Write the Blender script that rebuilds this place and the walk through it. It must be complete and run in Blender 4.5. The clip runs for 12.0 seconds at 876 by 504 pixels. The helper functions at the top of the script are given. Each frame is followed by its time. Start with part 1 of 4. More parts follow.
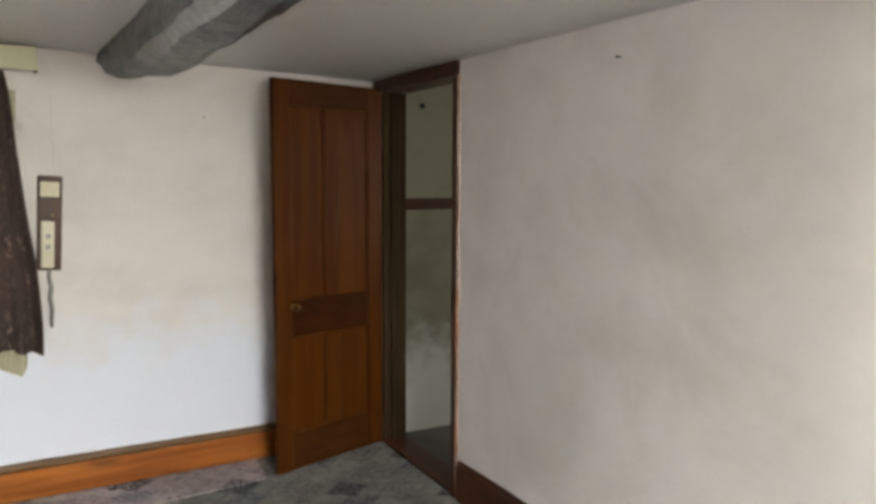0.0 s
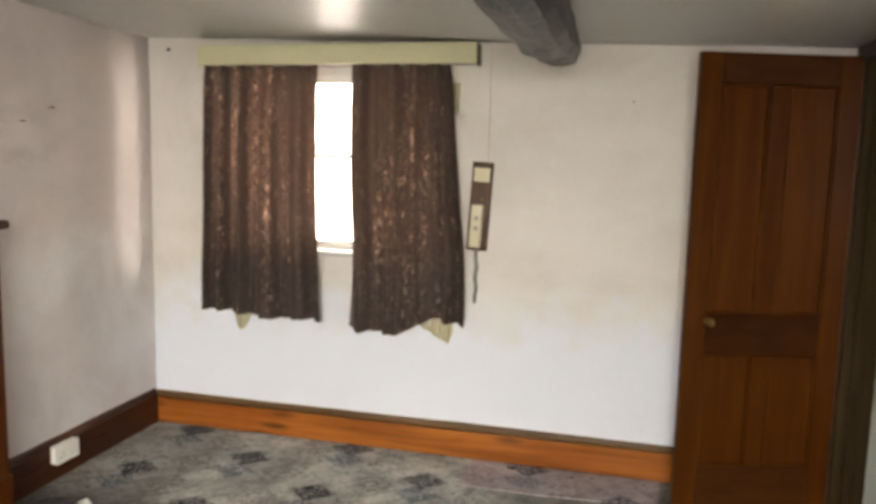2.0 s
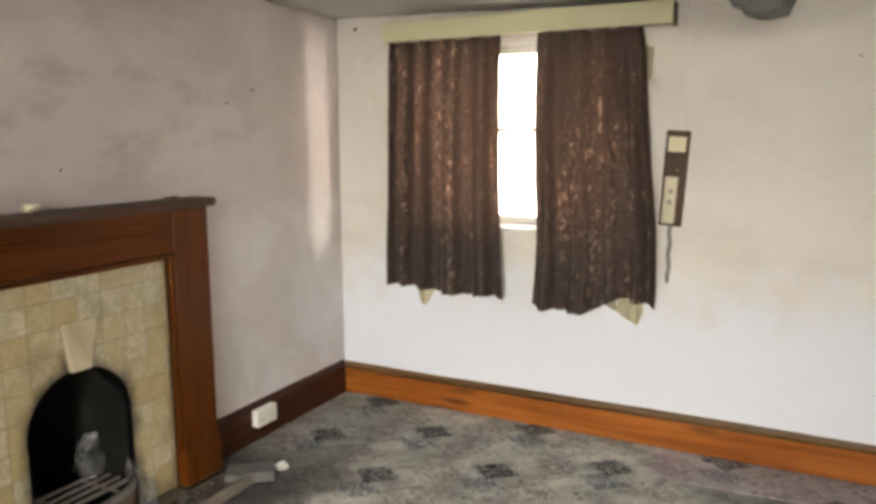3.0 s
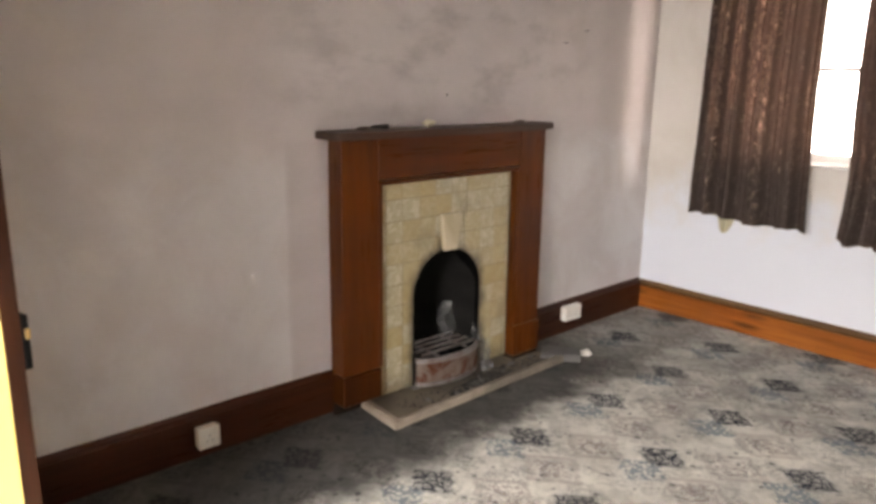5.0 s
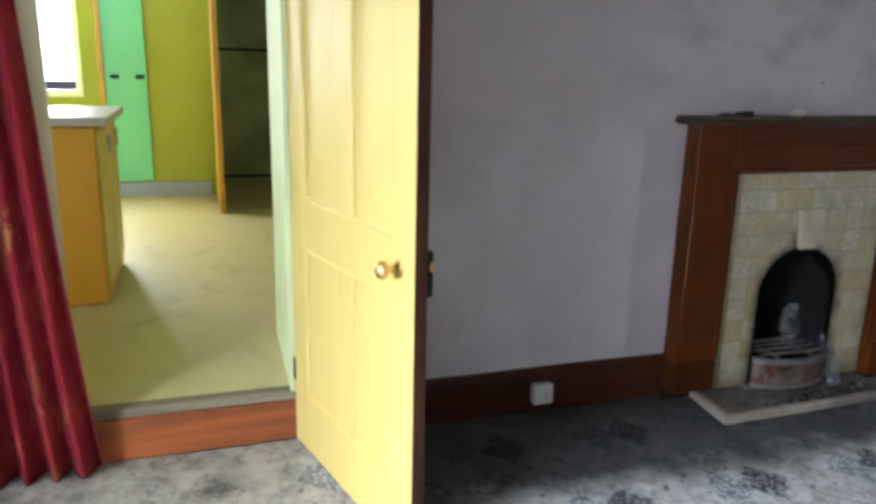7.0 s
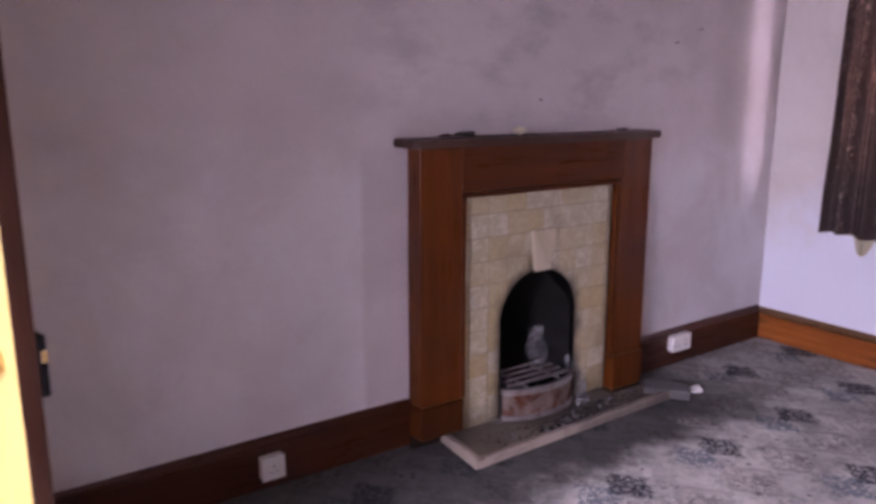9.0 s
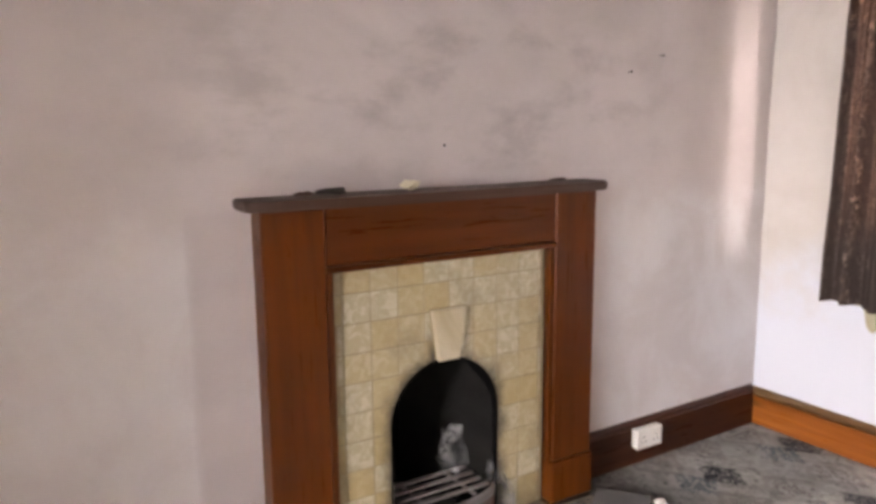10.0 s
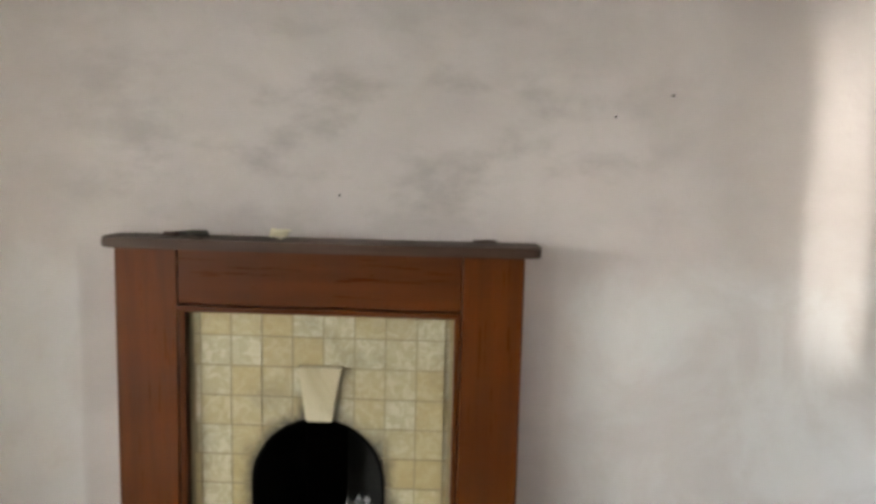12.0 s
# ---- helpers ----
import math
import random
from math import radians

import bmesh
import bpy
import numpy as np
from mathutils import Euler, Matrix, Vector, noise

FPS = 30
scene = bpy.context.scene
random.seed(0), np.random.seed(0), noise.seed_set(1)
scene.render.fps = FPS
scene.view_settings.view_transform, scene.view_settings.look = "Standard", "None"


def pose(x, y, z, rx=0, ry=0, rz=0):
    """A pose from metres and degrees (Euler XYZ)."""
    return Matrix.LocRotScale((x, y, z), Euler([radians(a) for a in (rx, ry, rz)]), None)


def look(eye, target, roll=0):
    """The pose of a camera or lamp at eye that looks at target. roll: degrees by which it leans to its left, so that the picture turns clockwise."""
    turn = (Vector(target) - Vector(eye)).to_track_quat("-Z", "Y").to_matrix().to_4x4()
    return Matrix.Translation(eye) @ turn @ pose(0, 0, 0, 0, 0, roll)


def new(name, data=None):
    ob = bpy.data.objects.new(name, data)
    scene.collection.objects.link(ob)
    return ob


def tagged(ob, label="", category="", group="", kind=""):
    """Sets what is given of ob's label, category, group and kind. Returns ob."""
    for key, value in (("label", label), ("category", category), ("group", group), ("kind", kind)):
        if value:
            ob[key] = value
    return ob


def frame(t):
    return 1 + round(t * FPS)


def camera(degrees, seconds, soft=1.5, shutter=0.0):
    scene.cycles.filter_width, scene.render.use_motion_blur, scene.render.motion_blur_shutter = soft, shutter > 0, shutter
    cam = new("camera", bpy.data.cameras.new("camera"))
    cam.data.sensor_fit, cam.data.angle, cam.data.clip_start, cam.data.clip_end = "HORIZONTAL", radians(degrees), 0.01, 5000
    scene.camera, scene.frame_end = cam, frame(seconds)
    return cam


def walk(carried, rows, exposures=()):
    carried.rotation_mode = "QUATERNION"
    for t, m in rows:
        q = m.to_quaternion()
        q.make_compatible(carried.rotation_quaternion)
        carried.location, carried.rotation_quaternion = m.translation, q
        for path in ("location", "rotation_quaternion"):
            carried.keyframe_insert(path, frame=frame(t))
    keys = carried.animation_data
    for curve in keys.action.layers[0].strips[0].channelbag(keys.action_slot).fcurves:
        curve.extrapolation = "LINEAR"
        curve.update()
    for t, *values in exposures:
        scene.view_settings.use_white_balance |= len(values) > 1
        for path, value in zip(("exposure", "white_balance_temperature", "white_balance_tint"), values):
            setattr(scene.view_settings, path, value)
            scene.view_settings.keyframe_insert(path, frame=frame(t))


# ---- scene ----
cam = camera(61.1, 12.0, soft=3.5, shutter=0.2)
PATH = [
    (0, (0.077, 0.177, 1.581), (1.041, 1.916, 1.369), 0.3),
    (0.5, (0.428, 0.284, 1.544), (1.269, 2.081, 1.288), 1.3),
    (1, (0.668, 0.338, 1.537), (1.015, 2.291, 1.283), 1.0),
    (1.5, (0.825, 0.349, 1.575), (0.678, 2.329, 1.34), 2.5),
    (2, (0.868, 0.436, 1.563), (0.393, 2.363, 1.317), 1.4),
    (2.5, (0.841, 0.533, 1.582), (0.122, 2.377, 1.294), 0.1),
    (3, (0.777, 0.516, 1.531), (-0.126, 2.275, 1.225), -0.2),
    (3.5, (0.809, 0.412, 1.514), (-0.295, 2.045, 1.174), 0.4),
    (3.7, (0.871, 0.34, 1.511), (-0.321, 1.907, 1.158), 1.1),
    (5.3, (0.962, -0.195, 1.507), (-0.540, 1.039, 1.035), 0.7),
    (5.5, (0.978, -0.219, 1.496), (-0.579, 0.947, 1.031), 0.9),
    (6, (1.014, -0.275, 1.495), (-0.662, 0.717, 1.039), 1.3),
    (6.5, (1.025, -0.311, 1.489), (-0.753, 0.475, 1.018), 1.5),
    (6.7, (1.015, -0.333, 1.476), (-0.794, 0.373, 0.989), 1.5),
    (7.5, (1.000, -0.335, 1.462), (-0.872, 0.165, 0.978), 1.1),
    (8.3, (0.912, -0.226, 1.460), (-0.818, 0.665, 0.999), 0.5),
    (8.5, (0.886, -0.164, 1.455), (-0.815, 0.787, 1.006), 0.3),
    (9, (0.762, 0.106, 1.441), (-0.857, 1.205, 1.025), 0.0),
    (9.5, (0.651, 0.506, 1.477), (-0.931, 1.671, 1.104), -0.6),
    (10, (0.488, 0.949, 1.479), (-1.195, 1.977, 1.147), -0.5),
    (10.5, (0.51, 1.48, 1.448), (-1.372, 2.039, 1.065), -1.2),
    (11, (0.58, 2.021, 1.424), (-1.378, 2.294, 1.122), -0.0),
    (11.5, (0.664, 2.437, 1.463), (-1.311, 2.67, 1.253), 1.9),
    (12, (0.722, 2.701, 1.52), (-1.264, 2.65, 1.29), 1.4),
]
EXPOSURES = [(0, 0.09, 7500, 13), (1, 0.14, 8200, 15), (3.7, 0.14, 8250, 14), (5.5, 0.08, 7450, 22), (6, -0.22, 6400, 11), (6.5, -0.42, 5850, 12), (7.5, -0.74, 5850, 18), (8.3, -1.08, 5250, 42),
             (8.5, -1.00, 5250, 46), (9, -0.38, 6400, 58), (9.5, 0.24, 7400, 40), (10, 0.46, 7650, 27), (10.3, 0.62, 7350, 14), (11.3, 0.60, 7350, 10), (12, 0.52, 7350, 8)]
walk(cam, [(t, look(eye, target, roll)) for t, eye, target, roll in PATH], EXPOSURES)

# ---------------------------------------------------------------- light and exposure
world = bpy.data.worlds.new("world")
scene.world = world
world.use_nodes = True
_wn = world.node_tree.nodes
_sky = _wn.new("ShaderNodeTexSky")
_sky.sky_type, _sky.sun_disc = "NISHITA", False
_sky.sun_elevation, _sky.sun_rotation = radians(40), radians(190)
world.node_tree.links.new(_sky.outputs[0], _wn["Background"].inputs[0])
_wn["Background"].inputs[1].default_value = 0.12

sun_data = bpy.data.lights.new("sun", "SUN")
sun_data.energy, sun_data.angle, sun_data.color = 0.7, radians(15), (1.0, 0.96, 0.9)
new("sun", sun_data).matrix_world = look((3, -12, 10), (0, 0, 0))


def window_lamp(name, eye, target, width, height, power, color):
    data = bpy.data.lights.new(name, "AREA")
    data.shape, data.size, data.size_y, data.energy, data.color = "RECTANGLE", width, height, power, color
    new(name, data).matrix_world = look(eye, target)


window_lamp("window_light_north", (1.15, 5.20, 1.95), (-0.45, 4.00, 1.40), 1.3, 1.5, 155, (0.97, 0.98, 1.0))
window_lamp("window_light_south", (1.00, -3.40, 2.35), (0.05, 2.0, -0.40), 2.4, 1.5, 1010, (0.85, 0.935, 1.0))
window_lamp("window_light_kitchen", (-6.80, -1.95, 1.75), (-3.0, -0.9, 0.6), 1.1, 1.1, 305, (1.0, 1.0, 0.97))
# added lamp for an assumed, unseen opening that brightens the passage
window_lamp("unseen_light_passage", (4.15, 2.6, 1.5), (2.0, 4.1, 0.4), 0.9, 0.9, 17, (0.97, 1.0, 1.0))

# ---------------------------------------------------------------- materials


class Graph:
    """Short calls for node materials."""

    def __init__(self, name):
        self.m = bpy.data.materials.new(name)
        self.m.use_nodes = True
        self.t = self.m.node_tree
        self.b = self.t.nodes["Principled BSDF"]
        self.pos = self.t.nodes.new("ShaderNodeNewGeometry").outputs["Position"]

    def put(self, socket, v):
        if isinstance(v, bpy.types.NodeSocket):
            self.t.links.new(v, socket)
        elif v is not None:
            socket.default_value = (*v, 1.0) if isinstance(v, tuple) and len(v) == 3 and socket.type == "RGBA" else v

    def at(self, scale=(1, 1, 1), turn=(0, 0, 0), move=(0, 0, 0), src=None):
        n = self.t.nodes.new("ShaderNodeMapping")
        self.put(n.inputs["Vector"], src or self.pos)
        n.inputs["Scale"].default_value, n.inputs["Location"].default_value = scale, move
        n.inputs["Rotation"].default_value = [radians(a) for a in turn]
        return n.outputs[0]

    def noise(self, scale, detail=4, rough=0.55, vec=None, warp=0.0):
        n = self.t.nodes.new("ShaderNodeTexNoise")
        self.put(n.inputs["Vector"], vec or self.pos)
        n.inputs["Scale"].default_value, n.inputs["Detail"].default_value = scale, detail
        n.inputs["Roughness"].default_value, n.inputs["Distortion"].default_value = rough, warp
        return n.outputs["Fac"]

    def cells(self, scale, vec=None, feature="F1", out="Distance"):
        n = self.t.nodes.new("ShaderNodeTexVoronoi")
        n.feature = feature
        self.put(n.inputs["Vector"], vec or self.pos)
        n.inputs["Scale"].default_value = scale
        return n.outputs[out]

    def ramp(self, fac, lo, hi, a=0.0, b=1.0):
        n = self.t.nodes.new("ShaderNodeMapRange")
        n.interpolation_type = "SMOOTHSTEP"
        self.put(n.inputs["Value"], fac)
        for key, v in (("From Min", lo), ("From Max", hi), ("To Min", a), ("To Max", b)):
            n.inputs[key].default_value = v
        return n.outputs["Result"]

    def math(self, op, a, b=0.0):
        n = self.t.nodes.new("ShaderNodeMath")
        n.operation = op
        self.put(n.inputs[0], a)
        self.put(n.inputs[1], b)
        return n.outputs[0]

    def mix(self, fac, a, b, mode="MIX"):
        n = self.t.nodes.new("ShaderNodeMix")
        n.data_type, n.blend_type = "RGBA", mode
        self.put(n.inputs["Factor"], fac)
        self.put(n.inputs[6], a)
        self.put(n.inputs[7], b)
        return n.outputs[2]

    def axes(self, src=None):
        n = self.t.nodes.new("ShaderNodeSeparateXYZ")
        self.put(n.inputs[0], src or self.pos)
        return n.outputs

    def bump(self, height, strength=0.3, distance=0.01):
        n = self.t.nodes.new("ShaderNodeBump")
        n.inputs["Strength"].default_value, n.inputs["Distance"].default_value = strength, distance
        self.put(n.inputs["Height"], height)
        self.put(self.b.inputs["Normal"], n.outputs[0])

    def random(self):
        return self.t.nodes.new("ShaderNodeObjectInfo").outputs["Random"]

    def done(self, color, rough=0.6, metal=0.0, spec=0.5):
        self.put(self.b.inputs["Base Color"], color)
        self.put(self.b.inputs["Roughness"], rough)
        self.put(self.b.inputs["Metallic"], metal)
        self.put(self.b.inputs["Specular IOR Level"], spec)
        return self.m


def plaster(name, base, stain, amount=0.5, soot=None, rough=0.75, marks=(), low_tint=None, rise=0.0, spec=0.3):
    """Old painted plaster: uneven trowelling, grey stains; soot: (y0, y1, z0, z1) of a smoke-marked stretch."""
    g = Graph(name)
    big = g.ramp(g.noise(1.3, 5, 0.6, warp=0.6), 0.42, 0.72)
    streak = g.ramp(g.noise(2.6, 6, 0.62, g.at((1.0, 1.0, 1.5)), 0.2), 0.40, 0.78)
    col = g.mix(g.math("MULTIPLY", big, amount), base, stain)
    col = g.mix(g.math("MULTIPLY", streak, amount * 0.6), col, stain)
    if soot:
        x, y, z = g.axes()
        m = g.math("MULTIPLY", g.ramp(y, soot[0] - 0.35, soot[0] + 0.25), g.ramp(y, soot[1] - 0.2, soot[1] + 0.5, 1, 0))
        m = g.math("MULTIPLY", m, g.math("MULTIPLY", g.ramp(z, soot[2] - 0.05, soot[2] + 0.1), g.ramp(z, soot[3] - 0.3, soot[3] + 0.2, 1, 0)))
        smoke = g.ramp(g.noise(1.3, 6, 0.58, g.at((1.0, 2.2, 4.6)), 0.15), 0.46, 0.70)
        col = g.mix(g.math("MULTIPLY", g.math("MULTIPLY", m, smoke), 0.38), col, (0.20, 0.18, 0.165))
        cloud = g.ramp(g.noise(1.7, 6, 0.62, g.at((1.0, 1.0, 1.7)), 0.3), 0.42, 0.75)
        col = g.mix(g.math("MULTIPLY", cloud, 0.16), col, (0.32, 0.285, 0.27))
        # brown vertical strip beside the window corner, stronger higher up
        hang = g.math("ADD", y, g.math("MULTIPLY", g.math("SUBTRACT", g.noise(2.2, 4, 0.6), 0.5), 0.25))
        corner_strip = g.math("MULTIPLY", g.math("MULTIPLY", g.ramp(hang, 3.45, 3.70), g.ramp(hang, 3.78, 3.90, 1, 0)), g.ramp(z, 0.9, 1.5))
        col = g.mix(g.math("MULTIPLY", corner_strip, 0.26), col, (0.24, 0.205, 0.17))
        # cleaner plaster where furniture stood on the left; paler low wall on the right
        low = g.ramp(g.math("ADD", z, g.math("MULTIPLY", g.noise(3.5, 4), 0.5)), 1.25, 1.60, 1, 0)
        side = g.math("ADD", g.ramp(y, 1.42, 1.46, 0.50, 0.0), g.ramp(y, 3.0, 3.15, 0.0, 0.75))
        pale_low = g.math("MULTIPLY", g.math("MULTIPLY", low, side), g.ramp(g.noise(2.6, 5, 0.6, warp=0.6), 0.35, 0.6, 0.35, 1.0))
        col = g.mix(pale_low, col, (0.72, 0.70, 0.70))
        # ghost of a wider surround that once stood here
        edge = g.math("ADD", y, g.math("MULTIPLY", g.noise(9, 3), 0.03))
        ghost = g.math("MULTIPLY", g.ramp(edge, 1.435, 1.455), g.ramp(edge, 3.03, 3.06, 1, 0))
        ghost = g.math("MULTIPLY", ghost, g.ramp(g.math("ADD", z, g.math("MULTIPLY", g.noise(5, 3), 0.06)), 1.25, 1.30, 1, 0))
        col = g.mix(g.math("MULTIPLY", ghost, 0.20), col, (0.40, 0.35, 0.35))
    for px, py, pz, size in marks:
        n = g.t.nodes.new("ShaderNodeVectorMath")
        n.operation = "DISTANCE"
        g.put(n.inputs[0], g.pos)
        n.inputs[1].default_value = (px, py, pz)
        blot = g.math("MULTIPLY", g.ramp(n.outputs["Value"], size * 0.2, size, 1, 0), g.ramp(g.noise(16, 4, 0.65), 0.45, 0.65, 0.0, 0.26))
        col = g.mix(blot, col, (0.24, 0.21, 0.18))
    # tint towards the floor; on the north wall it paints in skylight
    if low_tint:
        x, y, z = g.axes()
        low_mask = g.ramp(g.math("ADD", z, g.math("MULTIPLY", g.noise(4.5, 5, 0.6), 0.7)), 0.60 + rise, 1.05 + rise, 1, 0)
        col = g.mix(low_mask, col, low_tint)
    g.bump(g.math("ADD", g.noise(9, 4, 0.6), g.math("MULTIPLY", g.noise(70, 3), 0.18)), 0.25, 0.012)
    return g.done(col, rough, spec=spec)


def timber(name, dark, light, along="z", gloss=0.35, knots=0.0, scale=1.0, spec=0.28, knot_at=(6, 6, 6)):
    """Varnished or painted board with its grain along one axis."""
    g = Graph(name)
    st = {"x": (1.2, 22, 22), "y": (22, 1.2, 22), "z": (22, 22, 1.2)}[along]
    vec = g.at(tuple(s * scale for s in st))
    grain = g.noise(1.0, 4, 0.5, vec, 0.6)
    fine = g.noise(4.0, 3, 0.6, vec)
    col = g.mix(g.ramp(grain, 0.3, 0.72), dark, light)
    col = g.mix(g.ramp(fine, 0.50, 0.85, 0, 0.08), col, tuple(c * 0.6 for c in dark))
    col = g.mix(g.ramp(g.noise(1.7, 4), 0.4, 0.75, 0, 0.4), col, tuple(c * 0.7 for c in dark))
    if knots:
        k = g.cells(1.0, g.at(knot_at))
        col = g.mix(g.ramp(k, 0.07, 0.22, knots, 0.0), col, (0.035, 0.010, 0.004))
    g.bump(g.math("ADD", grain, fine), 0.03, 0.002)
    return g.done(col, g.ramp(fine, 0.2, 0.8, gloss - 0.06, gloss + 0.14), spec=spec)


def paint(name, base, worn, gloss=0.35, amount=0.3, spec=0.5):
    g = Graph(name)
    col = g.mix(g.ramp(g.noise(3.2, 5, 0.6, warp=0.7), 0.5, 0.78, 0, amount), base, worn)
    col = g.mix(g.ramp(g.noise(38, 3), 0.6, 0.8, 0, amount * 0.6), col, worn)
    g.bump(g.noise(45, 3), 0.08, 0.003)
    return g.done(col, gloss, spec=spec)


def beam_paint():
    """Black tar paint over hewn timber, rubbed grey along the ridges."""
    g = Graph("black_tarred_beam")
    vec = g.at((1.0, 0.35, 1.0))
    rub = g.ramp(g.noise(7, 5, 0.65, vec, 0.6), 0.50, 0.68)
    col = g.mix(g.math("MULTIPLY", rub, 0.75), (0.016, 0.016, 0.017), (0.105, 0.115, 0.125))
    col = g.mix(g.ramp(g.noise(40, 4, 0.6, vec), 0.55, 0.75, 0, 0.5), col, (0.010, 0.010, 0.010))
    g.bump(g.math("ADD", g.noise(10, 5, 0.65, vec, 0.4), g.math("MULTIPLY", g.noise(60, 3, 0.6, vec), 0.25)), 0.7, 0.02)
    return g.done(col, g.ramp(rub, 0, 1, 0.36, 0.60))


def metal(name, base, rough=0.35, rust=0.0):
    g = Graph(name)
    n = g.noise(18, 5, 0.65, warp=0.5)
    col = g.mix(g.ramp(g.noise(9, 5, 0.65, warp=0.5), 0.42, 0.58, 0, rust), base, (0.17, 0.050, 0.018))
    g.bump(g.noise(60, 3), 0.15, 0.003)
    return g.done(col, g.ramp(n, 0.3, 0.7, rough, min(1, rough + 0.25 + rust * 0.2)), g.ramp(n, 0.45, 0.7, 1.0, 1.0 - rust))


def carpet_stuff(name, ground, motif, blue, pink, wear=1.0):
    """Patterned wilton: dark medallions on a half-drop lattice, blue lozenges under them, pink diagonals between."""
    g = Graph(name)
    px, py = 0.946, 0.557
    wob = g.noise(26, 3)
    vec = g.at((1 / px, 1 / py, 1), move=(0.945 / px, -2.69 / py, 0))
    x, y, z = g.axes(vec)
    wx = g.math("MULTIPLY", g.math("SUBTRACT", wob, 0.5), 0.085)

    def lattice(ox, oy):
        u = g.math("SUBTRACT", g.math("FRACT", g.math("ADD", g.math("ADD", x, wx), 50.5 + ox)), 0.5)
        v = g.math("SUBTRACT", g.math("FRACT", g.math("ADD", g.math("ADD", y, wx), 50.5 + oy)), 0.5)
        return g.math("ABSOLUTE", g.math("MULTIPLY", u, px)), g.math("ABSOLUTE", g.math("MULTIPLY", v, py))

    def lozenge(ox, oy, size, edge):
        u, v = lattice(ox, oy)
        d = g.math("ADD", g.math("MULTIPLY", u, 0.85), v)
        return g.ramp(d, size - edge, size + edge, 1, 0), d

    def both(ox, oy, size, edge=0.012):
        a, da = lozenge(ox, oy, size, edge)
        b, db = lozenge(ox + 0.5, oy + 0.5, size, edge)
        return g.math("MAXIMUM", a, b), g.math("MINIMUM", da, db)

    med, d1 = both(0, 0, 0.100, 0.016)
    low, d2 = both(0.0, 0.28, 0.10)
    mid, d3 = both(0.25, 0.25, 0.085)
    mid2, d4 = both(-0.25, 0.25, 0.085)
    lace = g.ramp(g.cells(58), 0.35, 0.6)
    scroll = g.ramp(g.cells(30, g.at((1.0, 1.0, 0.0)), "DISTANCE_TO_EDGE"), 0.05, 0.16, 1, 0)
    sprig = g.ramp(g.cells(17, g.at((1.0, 1.0, 0.0))), 0.13, 0.24, 1, 0)
    leaf = g.ramp(g.noise(48, 2, 0.5, warp=1.5), 0.46, 0.56)
    swirl = g.math("MULTIPLY", g.math("SUBTRACT", g.noise(24, 3, 0.6, warp=0.8), 0.5), 0.13)
    rings = g.ramp(g.math("SINE", g.math("MULTIPLY", g.math("ADD", d1, swirl), 190)), -0.25, 0.45)
    med = g.math("MULTIPLY", med, g.ramp(g.noise(55, 3, 0.6), 0.34, 0.50, 0.6, 1.0))
    col = g.mix(g.ramp(g.noise(3.0, 5), 0.35, 0.7), ground, tuple(c * 0.7 for c in ground))
    line = g.ramp(g.math("ABSOLUTE", g.math("SUBTRACT", g.math("MINIMUM", d3, d4), 0.118)), 0.006, 0.026, 0.34, 0)
    col = g.mix(line, col, g.mix(0.45, pink, motif))
    col = g.mix(g.ramp(g.noise(15, 5, 0.65, warp=0.8), 0.42, 0.66, 0.0, 0.55), col, tuple(c * 0.42 for c in ground))
    spray = g.math("MULTIPLY", leaf, g.ramp(g.noise(7, 2), 0.42, 0.6))
    col = g.mix(g.math("MULTIPLY", spray, 0.35), col, motif)
    col = g.mix(g.math("MULTIPLY", sprig, g.ramp(g.noise(9, 2), 0.44, 0.58, 0.0, 0.7)), col, motif)
    col = g.mix(g.math("MULTIPLY", low, g.math("MULTIPLY", lace, 0.75)), col, blue)
    col = g.mix(g.math("MULTIPLY", g.math("MAXIMUM", mid, mid2), g.math("MULTIPLY", leaf, 0.6)), col, g.mix(0.5, pink, motif))
    col = g.mix(g.math("MULTIPLY", med, g.math("ADD", 0.30, g.math("MULTIPLY", g.math("MAXIMUM", scroll, g.math("MULTIPLY", rings, 0.6)), 0.70))), col, motif)
    dirt = g.ramp(g.noise(1.1, 6, 0.65, warp=0.9), 0.46, 0.70)
    far = g.ramp(g.math("ADD", g.axes()[1], g.math("MULTIPLY", g.noise(1.8, 5, 0.6), 0.9)), 3.15, 3.75, 0.45, 1.0)
    dirt = g.math("MULTIPLY", dirt, far)
    dirt = g.math("MAXIMUM", dirt, g.math("MULTIPLY", g.ramp(far, 0.5, 1.0), g.ramp(g.noise(5, 5, 0.6), 0.35, 0.65, 0.35, 0.9)))
    # dirt, plus darker strips along the west wall and near door_1
    x0, y0, z0 = g.axes()
    dark_mask = g.math("MAXIMUM", g.math("MULTIPLY", dirt, 0.52 * wear), g.math("MULTIPLY", g.ramp(g.math("ADD", x0, g.math("MULTIPLY", g.noise(2.6, 5, 0.6), 0.7)), -0.86, -0.52, 1, 0), g.math("MULTIPLY", g.ramp(y0, 2.9, 3.6, 1.0, 0.6), g.ramp(y0, -0.1, 0.4, 0.0, 0.90 * wear))))
    door_dark = g.math("MULTIPLY", g.ramp(g.math("ADD", x0, g.math("MULTIPLY", g.noise(2.2, 4), 0.9)), 0.55, 1.15), g.ramp(y0, 2.3, 3.3))
    dark_mask = g.math("MAXIMUM", dark_mask, g.math("MULTIPLY", door_dark, 0.72 * wear))
    col = g.mix(dark_mask, col, (0.026, 0.025, 0.025))
